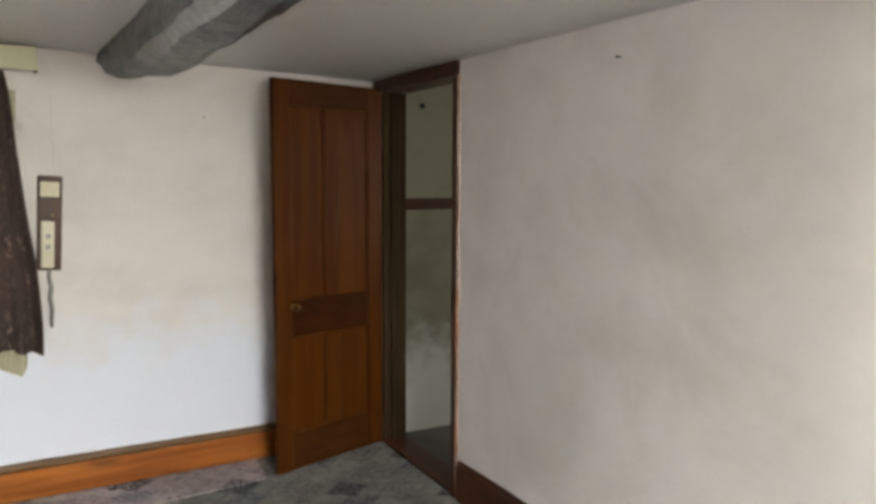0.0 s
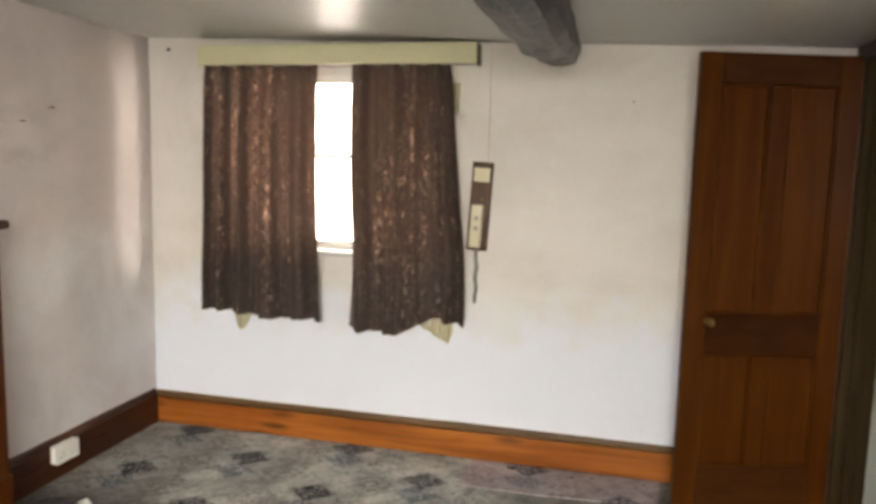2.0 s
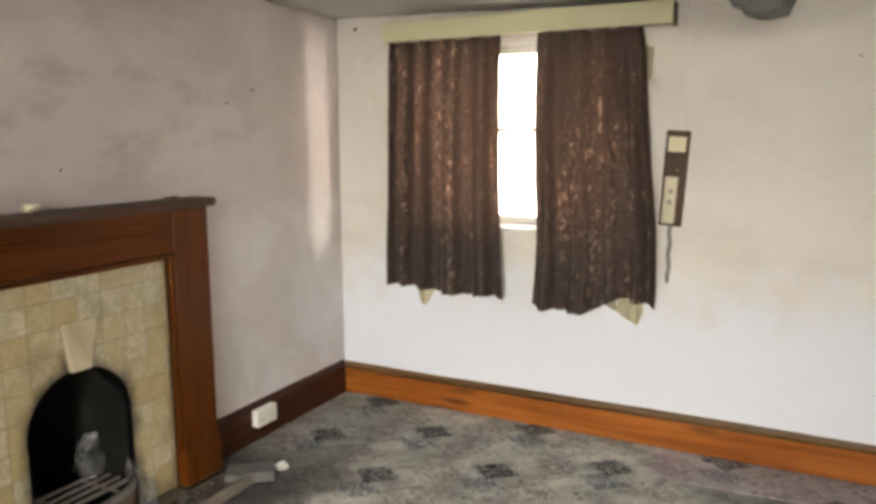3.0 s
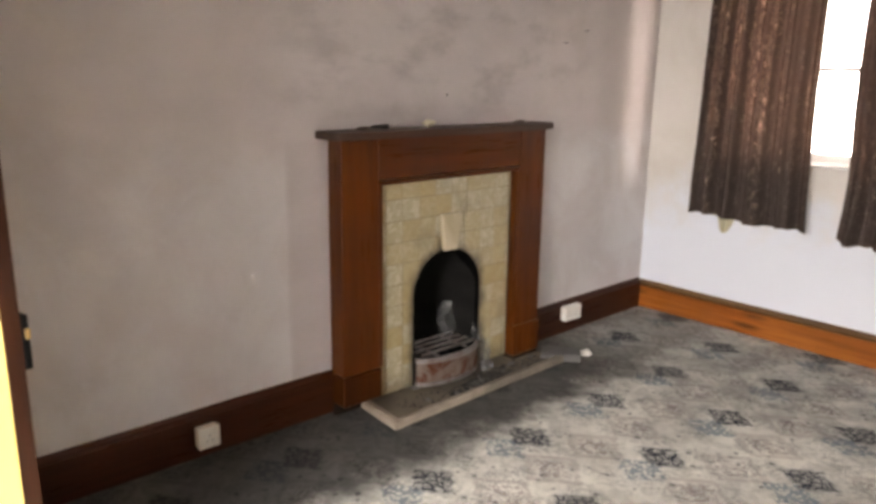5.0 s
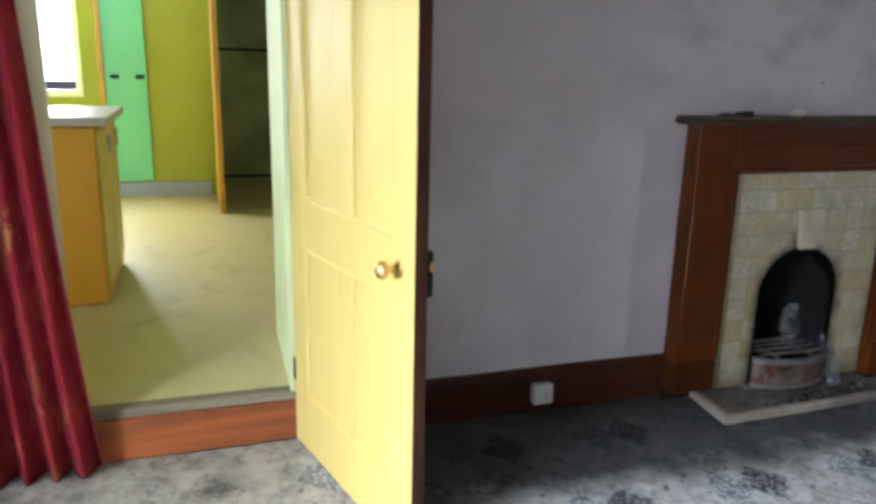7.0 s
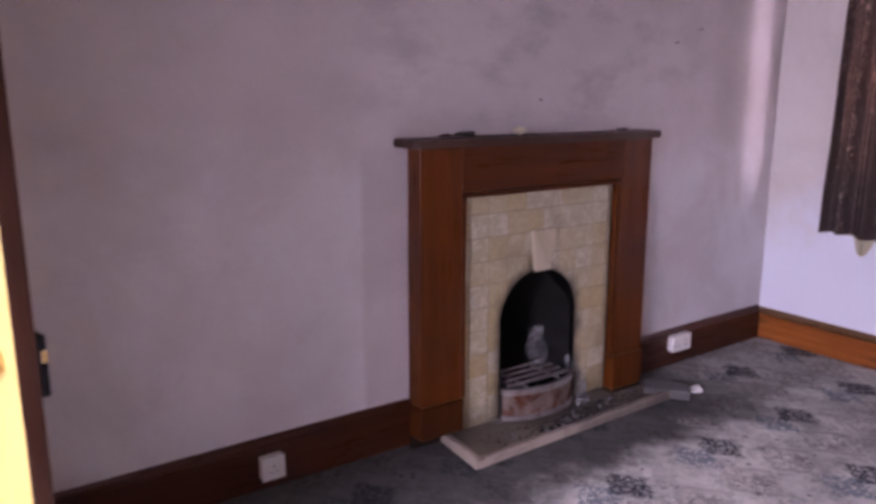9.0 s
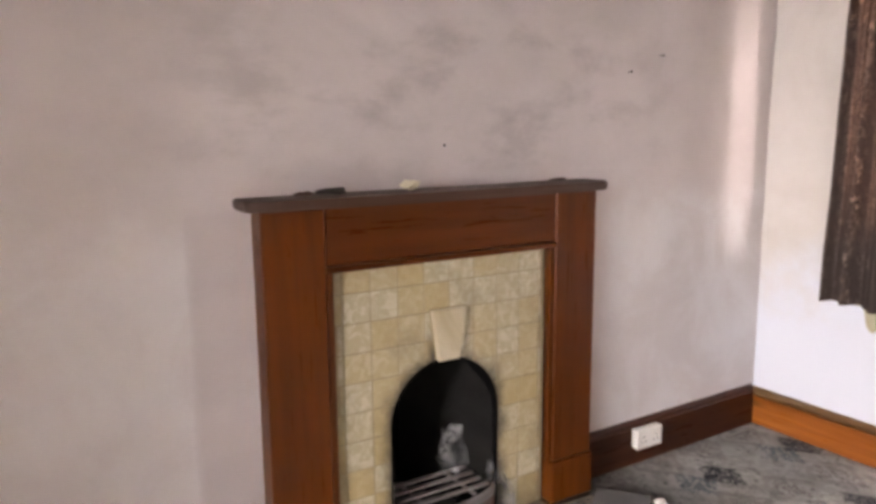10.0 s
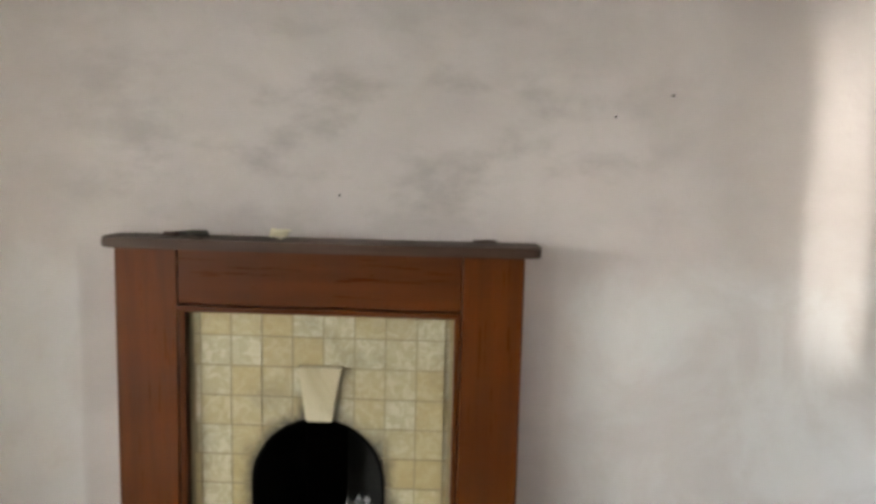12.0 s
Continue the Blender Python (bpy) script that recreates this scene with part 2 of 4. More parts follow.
    entry = g.math("MULTIPLY", g.ramp(y0, -0.15, 0.15, 1, 0), g.ramp(g.math("ADD", x0, g.math("MULTIPLY", g.noise(3, 4), 0.5)), -0.7, -0.2, 1, 0))
    col = g.mix(g.math("MULTIPLY", entry, 0.75), col, g.mix(g.ramp(g.noise(8, 5, 0.65), 0.4, 0.65), (0.30, 0.26, 0.20), (0.10, 0.085, 0.07)))
    g.bump(g.math("ADD", g.noise(420, 2), g.math("MULTIPLY", g.noise(60, 3), 0.6)), 0.5, 0.006)
    return g.done(col, 0.95, spec=0.1)


def cloth(name, base, bright, through_color, thin=0.4, scale=1.0):
    """Woven curtain: a vertical jacquard of small flecks, partly letting light through."""
    g = Graph(name)
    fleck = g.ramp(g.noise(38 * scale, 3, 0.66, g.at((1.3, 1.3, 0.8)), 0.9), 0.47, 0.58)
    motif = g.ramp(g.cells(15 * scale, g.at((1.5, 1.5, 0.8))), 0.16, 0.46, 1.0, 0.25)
    # vertical strips paint fold shade and glow into the cloth colour
    fold_band = g.ramp(g.noise(1.0, 3, 0.6, g.at((20 * scale, 20 * scale, 0.6))), 0.40, 0.60)
    fold_wide = g.ramp(g.noise(1.0, 2, 0.5, g.at((7 * scale, 7 * scale, 1.6))), 0.36, 0.62, 0.30, 1.0)
    mask = g.math("MULTIPLY", g.math("MULTIPLY", fleck, motif), g.math("MULTIPLY", fold_wide, g.math("ADD", 0.22, g.math("MULTIPLY", fold_band, 0.78))))
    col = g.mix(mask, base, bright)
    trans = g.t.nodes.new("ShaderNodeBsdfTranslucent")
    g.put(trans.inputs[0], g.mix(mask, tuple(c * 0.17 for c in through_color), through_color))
    blend = g.t.nodes.new("ShaderNodeMixShader")
    blend.inputs[0].default_value = thin
    g.t.links.new(g.b.outputs[0], blend.inputs[1])
    g.t.links.new(trans.outputs[0], blend.inputs[2])
    g.t.links.new(blend.outputs[0], g.t.nodes["Material Output"].inputs[0])
    g.bump(g.noise(220, 2), 0.3, 0.002)
    return g.done(col, 0.9, spec=0.15)


def glass(name, rough=0.0, tint=(1, 1, 1)):
    g = Graph(name)
    g.b.inputs["Transmission Weight"].default_value = 1.0
    g.b.inputs["IOR"].default_value = 1.45
    if rough:
        g.bump(g.noise(14, 4, 0.6, warp=1.5), 0.6, 0.02)
    return g.done(tint, rough)


M_WEST = plaster("plaster_west", (0.60, 0.535, 0.52), (0.41, 0.365, 0.345), 0.45, (1.5, 3.2, 1.30, 2.0))
# blue-white lower half stands in for skylight, put into the colour
M_NORTH = plaster("plaster_north", (0.78, 0.74, 0.70), (0.61, 0.555, 0.495), 0.6, marks=((0.95, 4.15, 0.33, 0.12), (0.75, 4.15, 0.36, 0.10), (0.05, 4.15, 1.80, 0.10)), low_tint=(0.76, 0.80, 0.88), rise=0.30)
M_EAST = plaster("plaster_east", (0.77, 0.74, 0.74), (0.58, 0.55, 0.53), 0.7)
M_SOUTH = plaster("plaster_south", (0.72, 0.69, 0.67), (0.58, 0.55, 0.53), 0.3)
M_CEIL = paint("gloss_ceiling_paint", (0.52, 0.515, 0.50), (0.38, 0.375, 0.36), 0.47, 0.35)
M_REVEAL = plaster("plaster_reveal_green", (0.60, 0.66, 0.36), (0.46, 0.52, 0.27), 0.35)
M_KLIME = plaster("plaster_lime", (0.40, 0.46, 0.05), (0.30, 0.34, 0.04), 0.4)
M_KOLIVE = plaster("plaster_dark_green", (0.42, 0.47, 0.20), (0.20, 0.23, 0.09), 0.8)
M_PASSAGE = plaster("plaster_passage", (0.25, 0.245, 0.185), (0.15, 0.125, 0.085), 0.8, low_tint=(0.62, 0.65, 0.61))
M_CARPET = carpet_stuff("worn_patterned_carpet", (0.82, 0.80, 0.735), (0.020, 0.026, 0.042), (0.13, 0.19, 0.24), (0.42, 0.28, 0.26))
M_OFFCUT = carpet_stuff("carpet_offcut", (0.62, 0.53, 0.53), (0.06, 0.055, 0.065), (0.16, 0.17, 0.20), (0.40, 0.24, 0.25), 0.35)
M_PINE = timber("varnished_pine_x", (0.21, 0.055, 0.009), (0.37, 0.118, 0.022), "x", 0.3, 0.75, knot_at=(1.7, 0, 7))
M_CAP = timber("dusty_cap_wood", (0.085, 0.040, 0.014), (0.14, 0.072, 0.028), "x", 0.5)
M_DARKBB = timber("dark_stained_board_y", (0.044, 0.0115, 0.0045), (0.068, 0.019, 0.007), "y", 0.3)
M_SURR_Z = timber("surround_wood_z", (0.070, 0.0155, 0.0014), (0.100, 0.0240, 0.0024), "z", 0.30, 0.0, spec=0.2, knot_at=(0, 9, 4.5))
M_SURR_Y = timber("surround_wood_y", (0.062, 0.0135, 0.0014), (0.089, 0.0210, 0.0024), "y", 0.30, 0.0, spec=0.2, knot_at=(0, 4.5, 9))
M_SHELF = timber("dusty_mantel_wood", (0.042, 0.020, 0.012), (0.080, 0.046, 0.034), "y", 0.5)
M_DOOR_Z = timber("door_wood_z", (0.047, 0.0115, 0.0008), (0.070, 0.0185, 0.0011), "z", 0.42, 0.0, spec=0.08)
M_DOOR_X = timber("door_wood_dark_x", (0.026, 0.0068, 0.0008), (0.038, 0.010, 0.001), "x", 0.42, spec=0.08)
M_DOOR_MID = timber("door_wood_mid_x", (0.034, 0.0095, 0.0016), (0.050, 0.0145, 0.0024), "x", 0.5, spec=0.08)
M_FRAME = timber("door_frame_wood", (0.035, 0.010, 0.004), (0.06, 0.018, 0.007), "z", 0.4)
M_OLIVE = timber("olive_jamb", (0.026, 0.015, 0.006), (0.042, 0.026, 0.011), "z", 0.6, spec=0.08)
M_BEAM = beam_paint()
M_CREAM = paint("cream_paint", (0.66, 0.64, 0.42), (0.52, 0.50, 0.33), 0.45, 0.25)
M_YELLOW = paint("yellow_gloss_paint", (0.63, 0.48, 0.145), (0.52, 0.38, 0.10), 0.50, 0.25)
M_ORANGE = paint("orange_ochre_paint", (0.58, 0.31, 0.02), (0.45, 0.22, 0.02), 0.4, 0.3)
M_MINT = paint("mint_green_paint", (0.20, 0.68, 0.34), (0.14, 0.55, 0.26), 0.35, 0.25)
M_SKIRT = paint("blue_grey_paint", (0.36, 0.40, 0.47), (0.25, 0.27, 0.30), 0.5, 0.4)
M_WHITE = paint("white_plastic", (0.76, 0.75, 0.70), (0.62, 0.61, 0.55), 0.35, 0.2)
M_HANDSET = paint("yellowed_plastic", (0.60, 0.56, 0.40), (0.48, 0.44, 0.30), 0.35, 0.25)
M_WINPAINT = paint("white_window_paint", (0.80, 0.80, 0.78), (0.66, 0.65, 0.62), 0.35, 0.25)
M_LINO = paint("cream_lino", (0.50, 0.43, 0.20), (0.24, 0.19, 0.08), 0.42, 0.55)
M_STEP = timber("worn_red_step", (0.15, 0.045, 0.015), (0.36, 0.10, 0.026), "y", 0.5, scale=0.5)
M_THRESH = timber("grey_threshold", (0.15, 0.12, 0.08), (0.27, 0.23, 0.16), "y", 0.7)
M_ASHLIT = paint("soot_flakes", (0.022, 0.020, 0.019), (0.16, 0.15, 0.135), 0.9, 0.8, spec=0.1)
M_OLDBRASS = metal("tarnished_brass", (0.20, 0.12, 0.05), 0.40)
M_BRASS = metal("brass", (0.72, 0.50, 0.20), 0.22)
M_IRON = metal("black_iron", (0.02, 0.02, 0.021), 0.5)
M_STEEL = metal("dulled_steel", (0.42, 0.40, 0.39), 0.38, 0.35)
M_RUST = metal("rusted_enamel", (0.30, 0.24, 0.21), 0.42, 0.95)
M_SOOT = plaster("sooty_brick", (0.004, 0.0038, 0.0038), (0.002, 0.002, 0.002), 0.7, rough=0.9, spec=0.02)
# sooty brick again, lightened to stand for the cheek that catches light
M_SOOT_LIT = plaster("lit_sooty_brick", (0.014, 0.0135, 0.013), (0.003, 0.003, 0.003), 0.9, rough=0.9, spec=0.05)
M_STONE = plaster("dusty_hearth_stone", (0.17, 0.14, 0.105), (0.022, 0.02, 0.018), 1.0)
M_HEARTH = plaster("sooty_hearth_stone", (0.17, 0.14, 0.105), (0.020, 0.018, 0.017), 1.0)
M_KERB = plaster("worn_kerb_stone", (0.33, 0.275, 0.22), (0.10, 0.085, 0.07), 0.9)
M_DKSTONE = plaster("dark_hearth_stone", (0.14, 0.135, 0.13), (0.05, 0.05, 0.05), 0.7)
M_ASH = plaster("ash_and_coal", (0.16, 0.15, 0.14), (0.02, 0.02, 0.02), 0.9)
# surround wood darkened to paint the shade on the left plinth
M_SURR_SHADED = timber("shaded_surround_wood", (0.042, 0.0100, 0.0012), (0.062, 0.0155, 0.0020), "z", 0.4, spec=0.15)
M_PELMET_END = timber("brown_pelmet_end", (0.10, 0.07, 0.035), (0.16, 0.115, 0.06), "z", 0.6)
M_RAW = plaster("raw_plaster_edge", (0.20, 0.10, 0.055), (0.62, 0.56, 0.50), 0.8)
M_FOOT = timber("dark_foot_wood", (0.010, 0.008, 0.007), (0.030, 0.020, 0.014), "z", 0.7, spec=0.1)
M_BACKBOARD = timber("brown_backboard", (0.050, 0.020, 0.008), (0.085, 0.035, 0.013), "z", 0.4)
M_CORD = paint("grey_cord", (0.30, 0.28, 0.25), (0.2, 0.19, 0.17), 0.6)
M_PAPER = paint("cream_paper", (0.72, 0.66, 0.48), (0.58, 0.52, 0.36), 0.8, 0.2)
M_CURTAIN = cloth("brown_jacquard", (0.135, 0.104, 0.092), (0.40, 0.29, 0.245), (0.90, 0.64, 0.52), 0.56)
M_LINING = cloth("cream_lining", (0.66, 0.61, 0.42), (0.70, 0.65, 0.46), (0.7, 0.65, 0.45), 0.3)
M_RED = cloth("red_gold_curtain", (0.20, 0.012, 0.022), (0.45, 0.22, 0.08), (0.3, 0.02, 0.02), 0.08, 0.35)
M_GLASS = glass("window_glass")


def film_plastic():
    """Thin clear film: mostly see-through, milky and shiny along its creases."""
    g = Graph("crumpled_clear_film")
    milky = g.ramp(g.noise(26, 4, 0.6, warp=0.8), 0.42, 0.72, 0.05, 0.36)
    clear = g.t.nodes.new("ShaderNodeBsdfTransparent")
    blend = g.t.nodes.new("ShaderNodeMixShader")
    g.put(blend.inputs[0], milky)
    g.t.links.new(clear.outputs[0], blend.inputs[1])
    g.t.links.new(g.b.outputs[0], blend.inputs[2])
    g.t.links.new(blend.outputs[0], g.t.nodes["Material Output"].inputs[0])
    g.bump(g.noise(40, 3, 0.5, warp=0.6), 0.4, 0.006)
    return g.done((0.46, 0.47, 0.475), 0.26)


M_FILM = film_plastic()
M_WORKTOP = paint("grey_worktop", (0.42, 0.43, 0.42), (0.28, 0.29, 0.29), 0.3, 0.3)
M_DARK = paint("dark_speck", (0.03, 0.025, 0.02), (0.05, 0.04, 0.03), 0.7)


def tile_glaze():
    g = Graph("mottled_cream_tile")
    r = g.random()
    n = g.noise(26, 5, 0.7, warp=1.2)
    col = g.mix(g.ramp(n, 0.42, 0.62), (0.40, 0.345, 0.225), (0.52, 0.47, 0.35))
    col = g.mix(g.ramp(r, 0.25, 1.0, 0.0, 0.65), col, (0.39, 0.285, 0.115))
    col = g.mix(g.ramp(g.noise(5, 5, 0.65), 0.52, 0.75, 0, 0.5), col, (0.20, 0.165, 0.10))
    # smoke stain round the arched opening
    x, y, z = g.axes()
    side = g.math("ABSOLUTE", g.math("SUBTRACT", y, 2.262))
    rise = g.math("MAXIMUM", g.math("SUBTRACT", z, 0.47), 0.0)
    gap = g.math("SUBTRACT", g.math("SQRT", g.math("ADD", g.math("MULTIPLY", side, side), g.math("MULTIPLY", rise, rise))), 0.22)
    gap = g.math("ADD", gap, g.math("MULTIPLY", g.math("SUBTRACT", g.noise(11, 4, 0.6), 0.5), 0.10))
    col = g.mix(g.ramp(gap, -0.01, 0.060, 0.85, 0.0), col, (0.030, 0.025, 0.020))
    # smoke that crept up both flanks of the keystone
    flank = g.math("ABSOLUTE", g.math("SUBTRACT", side, g.math("ADD", 0.040, g.math("MULTIPLY", g.math("SUBTRACT", z, 0.684), 0.16))))
    flank = g.math("MULTIPLY", g.ramp(flank, 0.004, 0.040, 0.8, 0.0), g.ramp(g.math("ADD", z, g.math("MULTIPLY", g.noise(20, 3), 0.05)), 0.72, 0.86, 1, 0))
    col = g.mix(flank, col, (0.045, 0.036, 0.028))
    foot = g.ramp(g.math("ADD", z, g.math("MULTIPLY", g.noise(9, 4, 0.6), 0.14)), 0.08, 0.22, 0.6, 0.0)
    col = g.mix(foot, col, (0.06, 0.05, 0.035))
    g.bump(g.noise(30, 3), 0.08, 0.003)
    return g.done(col, 0.34)


M_TILE = tile_glaze()
M_KEY = paint("pale_mottled_tile", (0.54, 0.475, 0.345), (0.36, 0.28, 0.16), 0.34, 0.8)
M_GROUT = plaster("grout", (0.31, 0.255, 0.155), (0.19, 0.145, 0.09), 0.5)

# ---------------------------------------------------------------- mesh helpers


def mesh_object(name, bm, material, smooth=False):
    me = bpy.data.meshes.new(name)
    bmesh.ops.recalc_face_normals(bm, faces=bm.faces[:])
    bm.to_mesh(me)
    bm.free()
    me.materials.append(material)
    if smooth:
        me.polygons.foreach_set("use_smooth", [True] * len(me.polygons))
    return new(name, me)


def part(name, bm, material, parent, label="", smooth=False):
    """One mesh, made in world metres, under a thing or a part."""
    ob = mesh_object(name, bm, material, smooth)
    ob.parent = parent
    ob.matrix_parent_inverse = base_of(parent).inverted()
    return tagged(ob, label)


def base_of(ob):
    """Where an object stands in the world."""
    if ob.parent:
        return base_of(ob.parent) @ ob.matrix_parent_inverse @ ob.matrix_basis
    return ob.matrix_basis.copy()


def thing(name, at, label, category, group="", kind=""):
    ob = new(name)
    ob.empty_display_size = 0.05
    ob.matrix_basis = Matrix.Translation(at)
    return tagged(ob, label, category, group, kind)


def box(lo, hi, bevel=0.0, bm=None, m=None, seg=1):
    out = bm or bmesh.new()
    b = bmesh.new()
    bmesh.ops.create_cube(b, size=1.0)
    for v in b.verts:
        v.co = Vector([(l + h) / 2 + c * (h - l) for l, h, c in zip(lo, hi, v.co)])
    if bevel:
        bmesh.ops.bevel(b, geom=b.edges[:], offset=bevel, segments=seg, affect="EDGES", profile=0.7)
    if m:
        b.transform(m)
    join(out, b)
    return out


def join(out, b):
    """Adds b to out and frees b."""
    verts = {}
    for v in b.verts:
        verts[v] = out.verts.new(v.co)
    for f in b.faces:
        nf = out.faces.new([verts[v] for v in f.verts])
        nf.smooth = f.smooth
    b.free()


def prism(points, vector, bm=None):
    """Closed outline (3D points) pushed along a vector."""
    out = bm or bmesh.new()
    a = [out.verts.new(p) for p in points]
    c = [out.verts.new(Vector(p) + Vector(vector)) for p in points]
    out.faces.new(a)
    out.faces.new(c[::-1])
    for i in range(len(a)):
        j = (i + 1) % len(a)
        out.faces.new((a[i], a[j], c[j], c[i]))
    return out


def lathe(profile, m, steps=20, bm=None):
    """(radius, height) pairs turned about z, then placed by m."""
    out = bm or bmesh.new()
    rings = []
    for r, h in profile:
        rings.append([out.verts.new(m @ Vector((r * math.cos(2 * math.pi * k / steps), r * math.sin(2 * math.pi * k / steps), h))) for k in range(steps)])
    for a, b in zip(rings, rings[1:]):
        for k in range(steps):
            out.faces.new((a[k], a[(k + 1) % steps], b[(k + 1) % steps], b[k]))
    out.faces.new(rings[0][::-1])
    out.faces.new(rings[-1])
    return out


def tube(points, radius, steps=8, bm=None):
    out = bm or bmesh.new()
    rings = []
    for i, p in enumerate(points):
        p = Vector(p)
        d = (Vector(points[min(i + 1, len(points) - 1)]) - Vector(points[max(i - 1, 0)])).normalized()
        a = d.orthogonal().normalized() if abs(d.z) > 0.9 else d.cross(Vector((0, 0, 1))).normalized()
        b = d.cross(a)
        rings.append([out.verts.new(p + radius * (math.cos(2 * math.pi * k / steps) * a + math.sin(2 * math.pi * k / steps) * b)) for k in range(steps)])
    for r, s in zip(rings, rings[1:]):
        for k in range(steps):
            out.faces.new((r[k], r[(k + 1) % steps], s[(k + 1) % steps], s[k]))
    out.faces.new(rings[0][::-1])
    out.faces.new(rings[-1])
    return out


def wall(name, axis, at, thick, span, height, holes, material, label, wobble=0.004, step=0.08):
    """A wall with its room face at axis=at and its back at at+thick, over span and height; holes: (a0, a1, z0, z1), cut right through."""
    def cuts(lo, hi, extra):
        keys = sorted({lo, hi, *[e for e in extra if lo < e < hi]})
        out = []
        for a, b in zip(keys, keys[1:]):
            n = max(1, round((b - a) / step))
            out += [a + (b - a) * i / n for i in range(n)]
        return out + [hi]
    us = cuts(*span, [h for q in holes for h in q[:2]])
    zs = cuts(*height, [h for q in holes for h in q[2:]])
    solid = [[not any(q[0] < (us[i] + us[i + 1]) / 2 < q[1] and q[2] < (zs[k] + zs[k + 1]) / 2 < q[3] for q in holes) for k in range(len(zs) - 1)] for i in range(len(us) - 1)]
    bm, vs = bmesh.new(), {}

    def vert(i, k, back):
        if (i, k, back) not in vs:
            u, z = us[i], zs[k]
            d = at + (thick if back else wobble * 2 * (noise.noise((u * 1.7, z * 1.7, at * 3.1)) + 0.4 * noise.noise((u * 6, z * 6, at))))
            vs[i, k, back] = bm.verts.new((d, u, z) if axis == "x" else (u, d, z))
        return vs[i, k, back]

    def full(i, k):
        return 0 <= i < len(us) - 1 and 0 <= k < len(zs) - 1 and solid[i][k]
    for i in range(len(us) - 1):
        for k in range(len(zs) - 1):
            if not solid[i][k]:
                continue
            for back in (0, 1):
                bm.faces.new((vert(i, k, back), vert(i + 1, k, back), vert(i + 1, k + 1, back), vert(i, k + 1, back)))
            for di, dk, e in ((-1, 0, ((i, k), (i, k + 1))), (1, 0, ((i + 1, k), (i + 1, k + 1))), (0, -1, ((i, k), (i + 1, k))), (0, 1, ((i, k + 1), (i + 1, k + 1)))):
                if not full(i + di, k + dk):
                    (a, b), (c, d) = e
                    bm.faces.new((vert(a, b, 0), vert(c, d, 0), vert(c, d, 1), vert(a, b, 1)))
    return tagged(mesh_object(name, bm, material), label, "wall", kind="structure")


def board(name, profile, start, end, inward, material, label):
    """A moulded board along the floor from start to end; profile: (out from wall, height) pairs."""
    s, e, n = Vector(start), Vector(end), Vector(inward)
    bm = prism([s + n * o + Vector((0, 0, h)) for o, h in profile], e - s)
    return tagged(mesh_object(name, bm, material), label, "baseboard", kind="structure")


# ---------------------------------------------------------------- the room's shell
XW, XE, YN, YS = -1.71, 1.855, 4.15, -1.95
TOP = 2.30
HINGE_Y, JAMB_Y = -0.03, -0.80
SWX, SWW = -0.45, 2.15                   # west side and width of the south window

west_wall = wall("wall_west", "x", XW, -0.70, (YS - 0.4, YN), (-0.1, TOP), [(-0.97, HINGE_Y, 0.0, 2.03), (1.98, 2.54, 0.0, 0.76)], M_WEST, "grubby off-white plaster wall with smoke stains over the fireplace")
for v in west_wall.data.vertices:          # the wall runs out of square towards the north
    v.co.x -= 0.020 * max(0.0, (v.co.y - 3.0) / 1.15)
wall("wall_north", "y", YN, 0.28, (XW - 0.7, 4.2), (-0.1, TOP), [(-1.36, -0.02, 1.04, 2.06)], M_NORTH, "off-white painted plaster wall round the curtained window")
wall("wall_east", "x", XE, 0.14, (YS - 0.4, YN), (-0.1, TOP), [(3.20, 4.06, 0.0, 2.07)], M_EAST, "plain off-white painted plaster wall with a door opening")
wall("wall_south", "y", YS, -0.40, (XW, XE), (-0.1, TOP), [(SWX, SWX + SWW, 0.75, 1.98)], M_SOUTH, "off-white plaster wall with a window")

bm = bmesh.new()
NX, NY = 24, 40
grid = [[bm.verts.new((XW - 0.03 + (XE - XW + 0.06) * i / NX, YS - 0.03 + (YN - YS + 0.06) * j / NY,
         2.150 - 0.028 * (XW - 0.03 + (XE - XW + 0.06) * i / NX) + 0.006 * noise.noise((i * 0.5, j * 0.5, 3.0)))) for j in range(NY + 1)] for i in range(NX + 1)]
for i in range(NX):
    for j in range(NY):
        bm.faces.new((grid[i][j], grid[i][j + 1], grid[i + 1][j + 1], grid[i + 1][j]))
ret = bmesh.ops.extrude_face_region(bm, geom=bm.faces[:])
for v in ret["geom"]:
    if isinstance(v, bmesh.types.BMVert):
        v.co.z = 2.34
tagged(mesh_object("ceiling", bm, M_CEIL, True), "low grey-white glossy painted ceiling, slightly sagging", "ceiling", kind="structure")

tagged(mesh_object("floor", box((XW - 0.02, YS, -0.1), (XE + 0.02, YN, 0.0)), M_CARPET), "worn grey and blue patterned carpet with dirty stains", "carpet floor", kind="structure")

BB = [(0, 0), (0.022, 0), (0.022, 0.145), (0.016, 0.15), (0.019, 0.158), (0.014, 0.17), (0.010, 0.183), (0, 0.185)]
BBD = [(0, 0), (0.024, 0), (0.024, 0.165), (0.018, 0.172), (0.018, 0.182), (0.010, 0.198), (0, 0.20)]
north_board = board("baseboard_north", BB[:3] + [(0.0, 0.146)], (XW - 0.018, YN + 0.006, 0), (XE - 0.004, YN + 0.006, 0), (0, -1, 0), M_PINE, "orange varnished pine baseboard with knots and a dusty cap")
cap = prism([Vector((XW - 0.018, YN + 0.006 - o, h + 0.0015)) for o, h in [(0.0, 0.146), (0.021, 0.146)] + BB[3:]], (XE - XW + 0.014, 0, 0))
part("cap_moulding", cap, M_CAP, north_board, "dusty brown cap moulding")
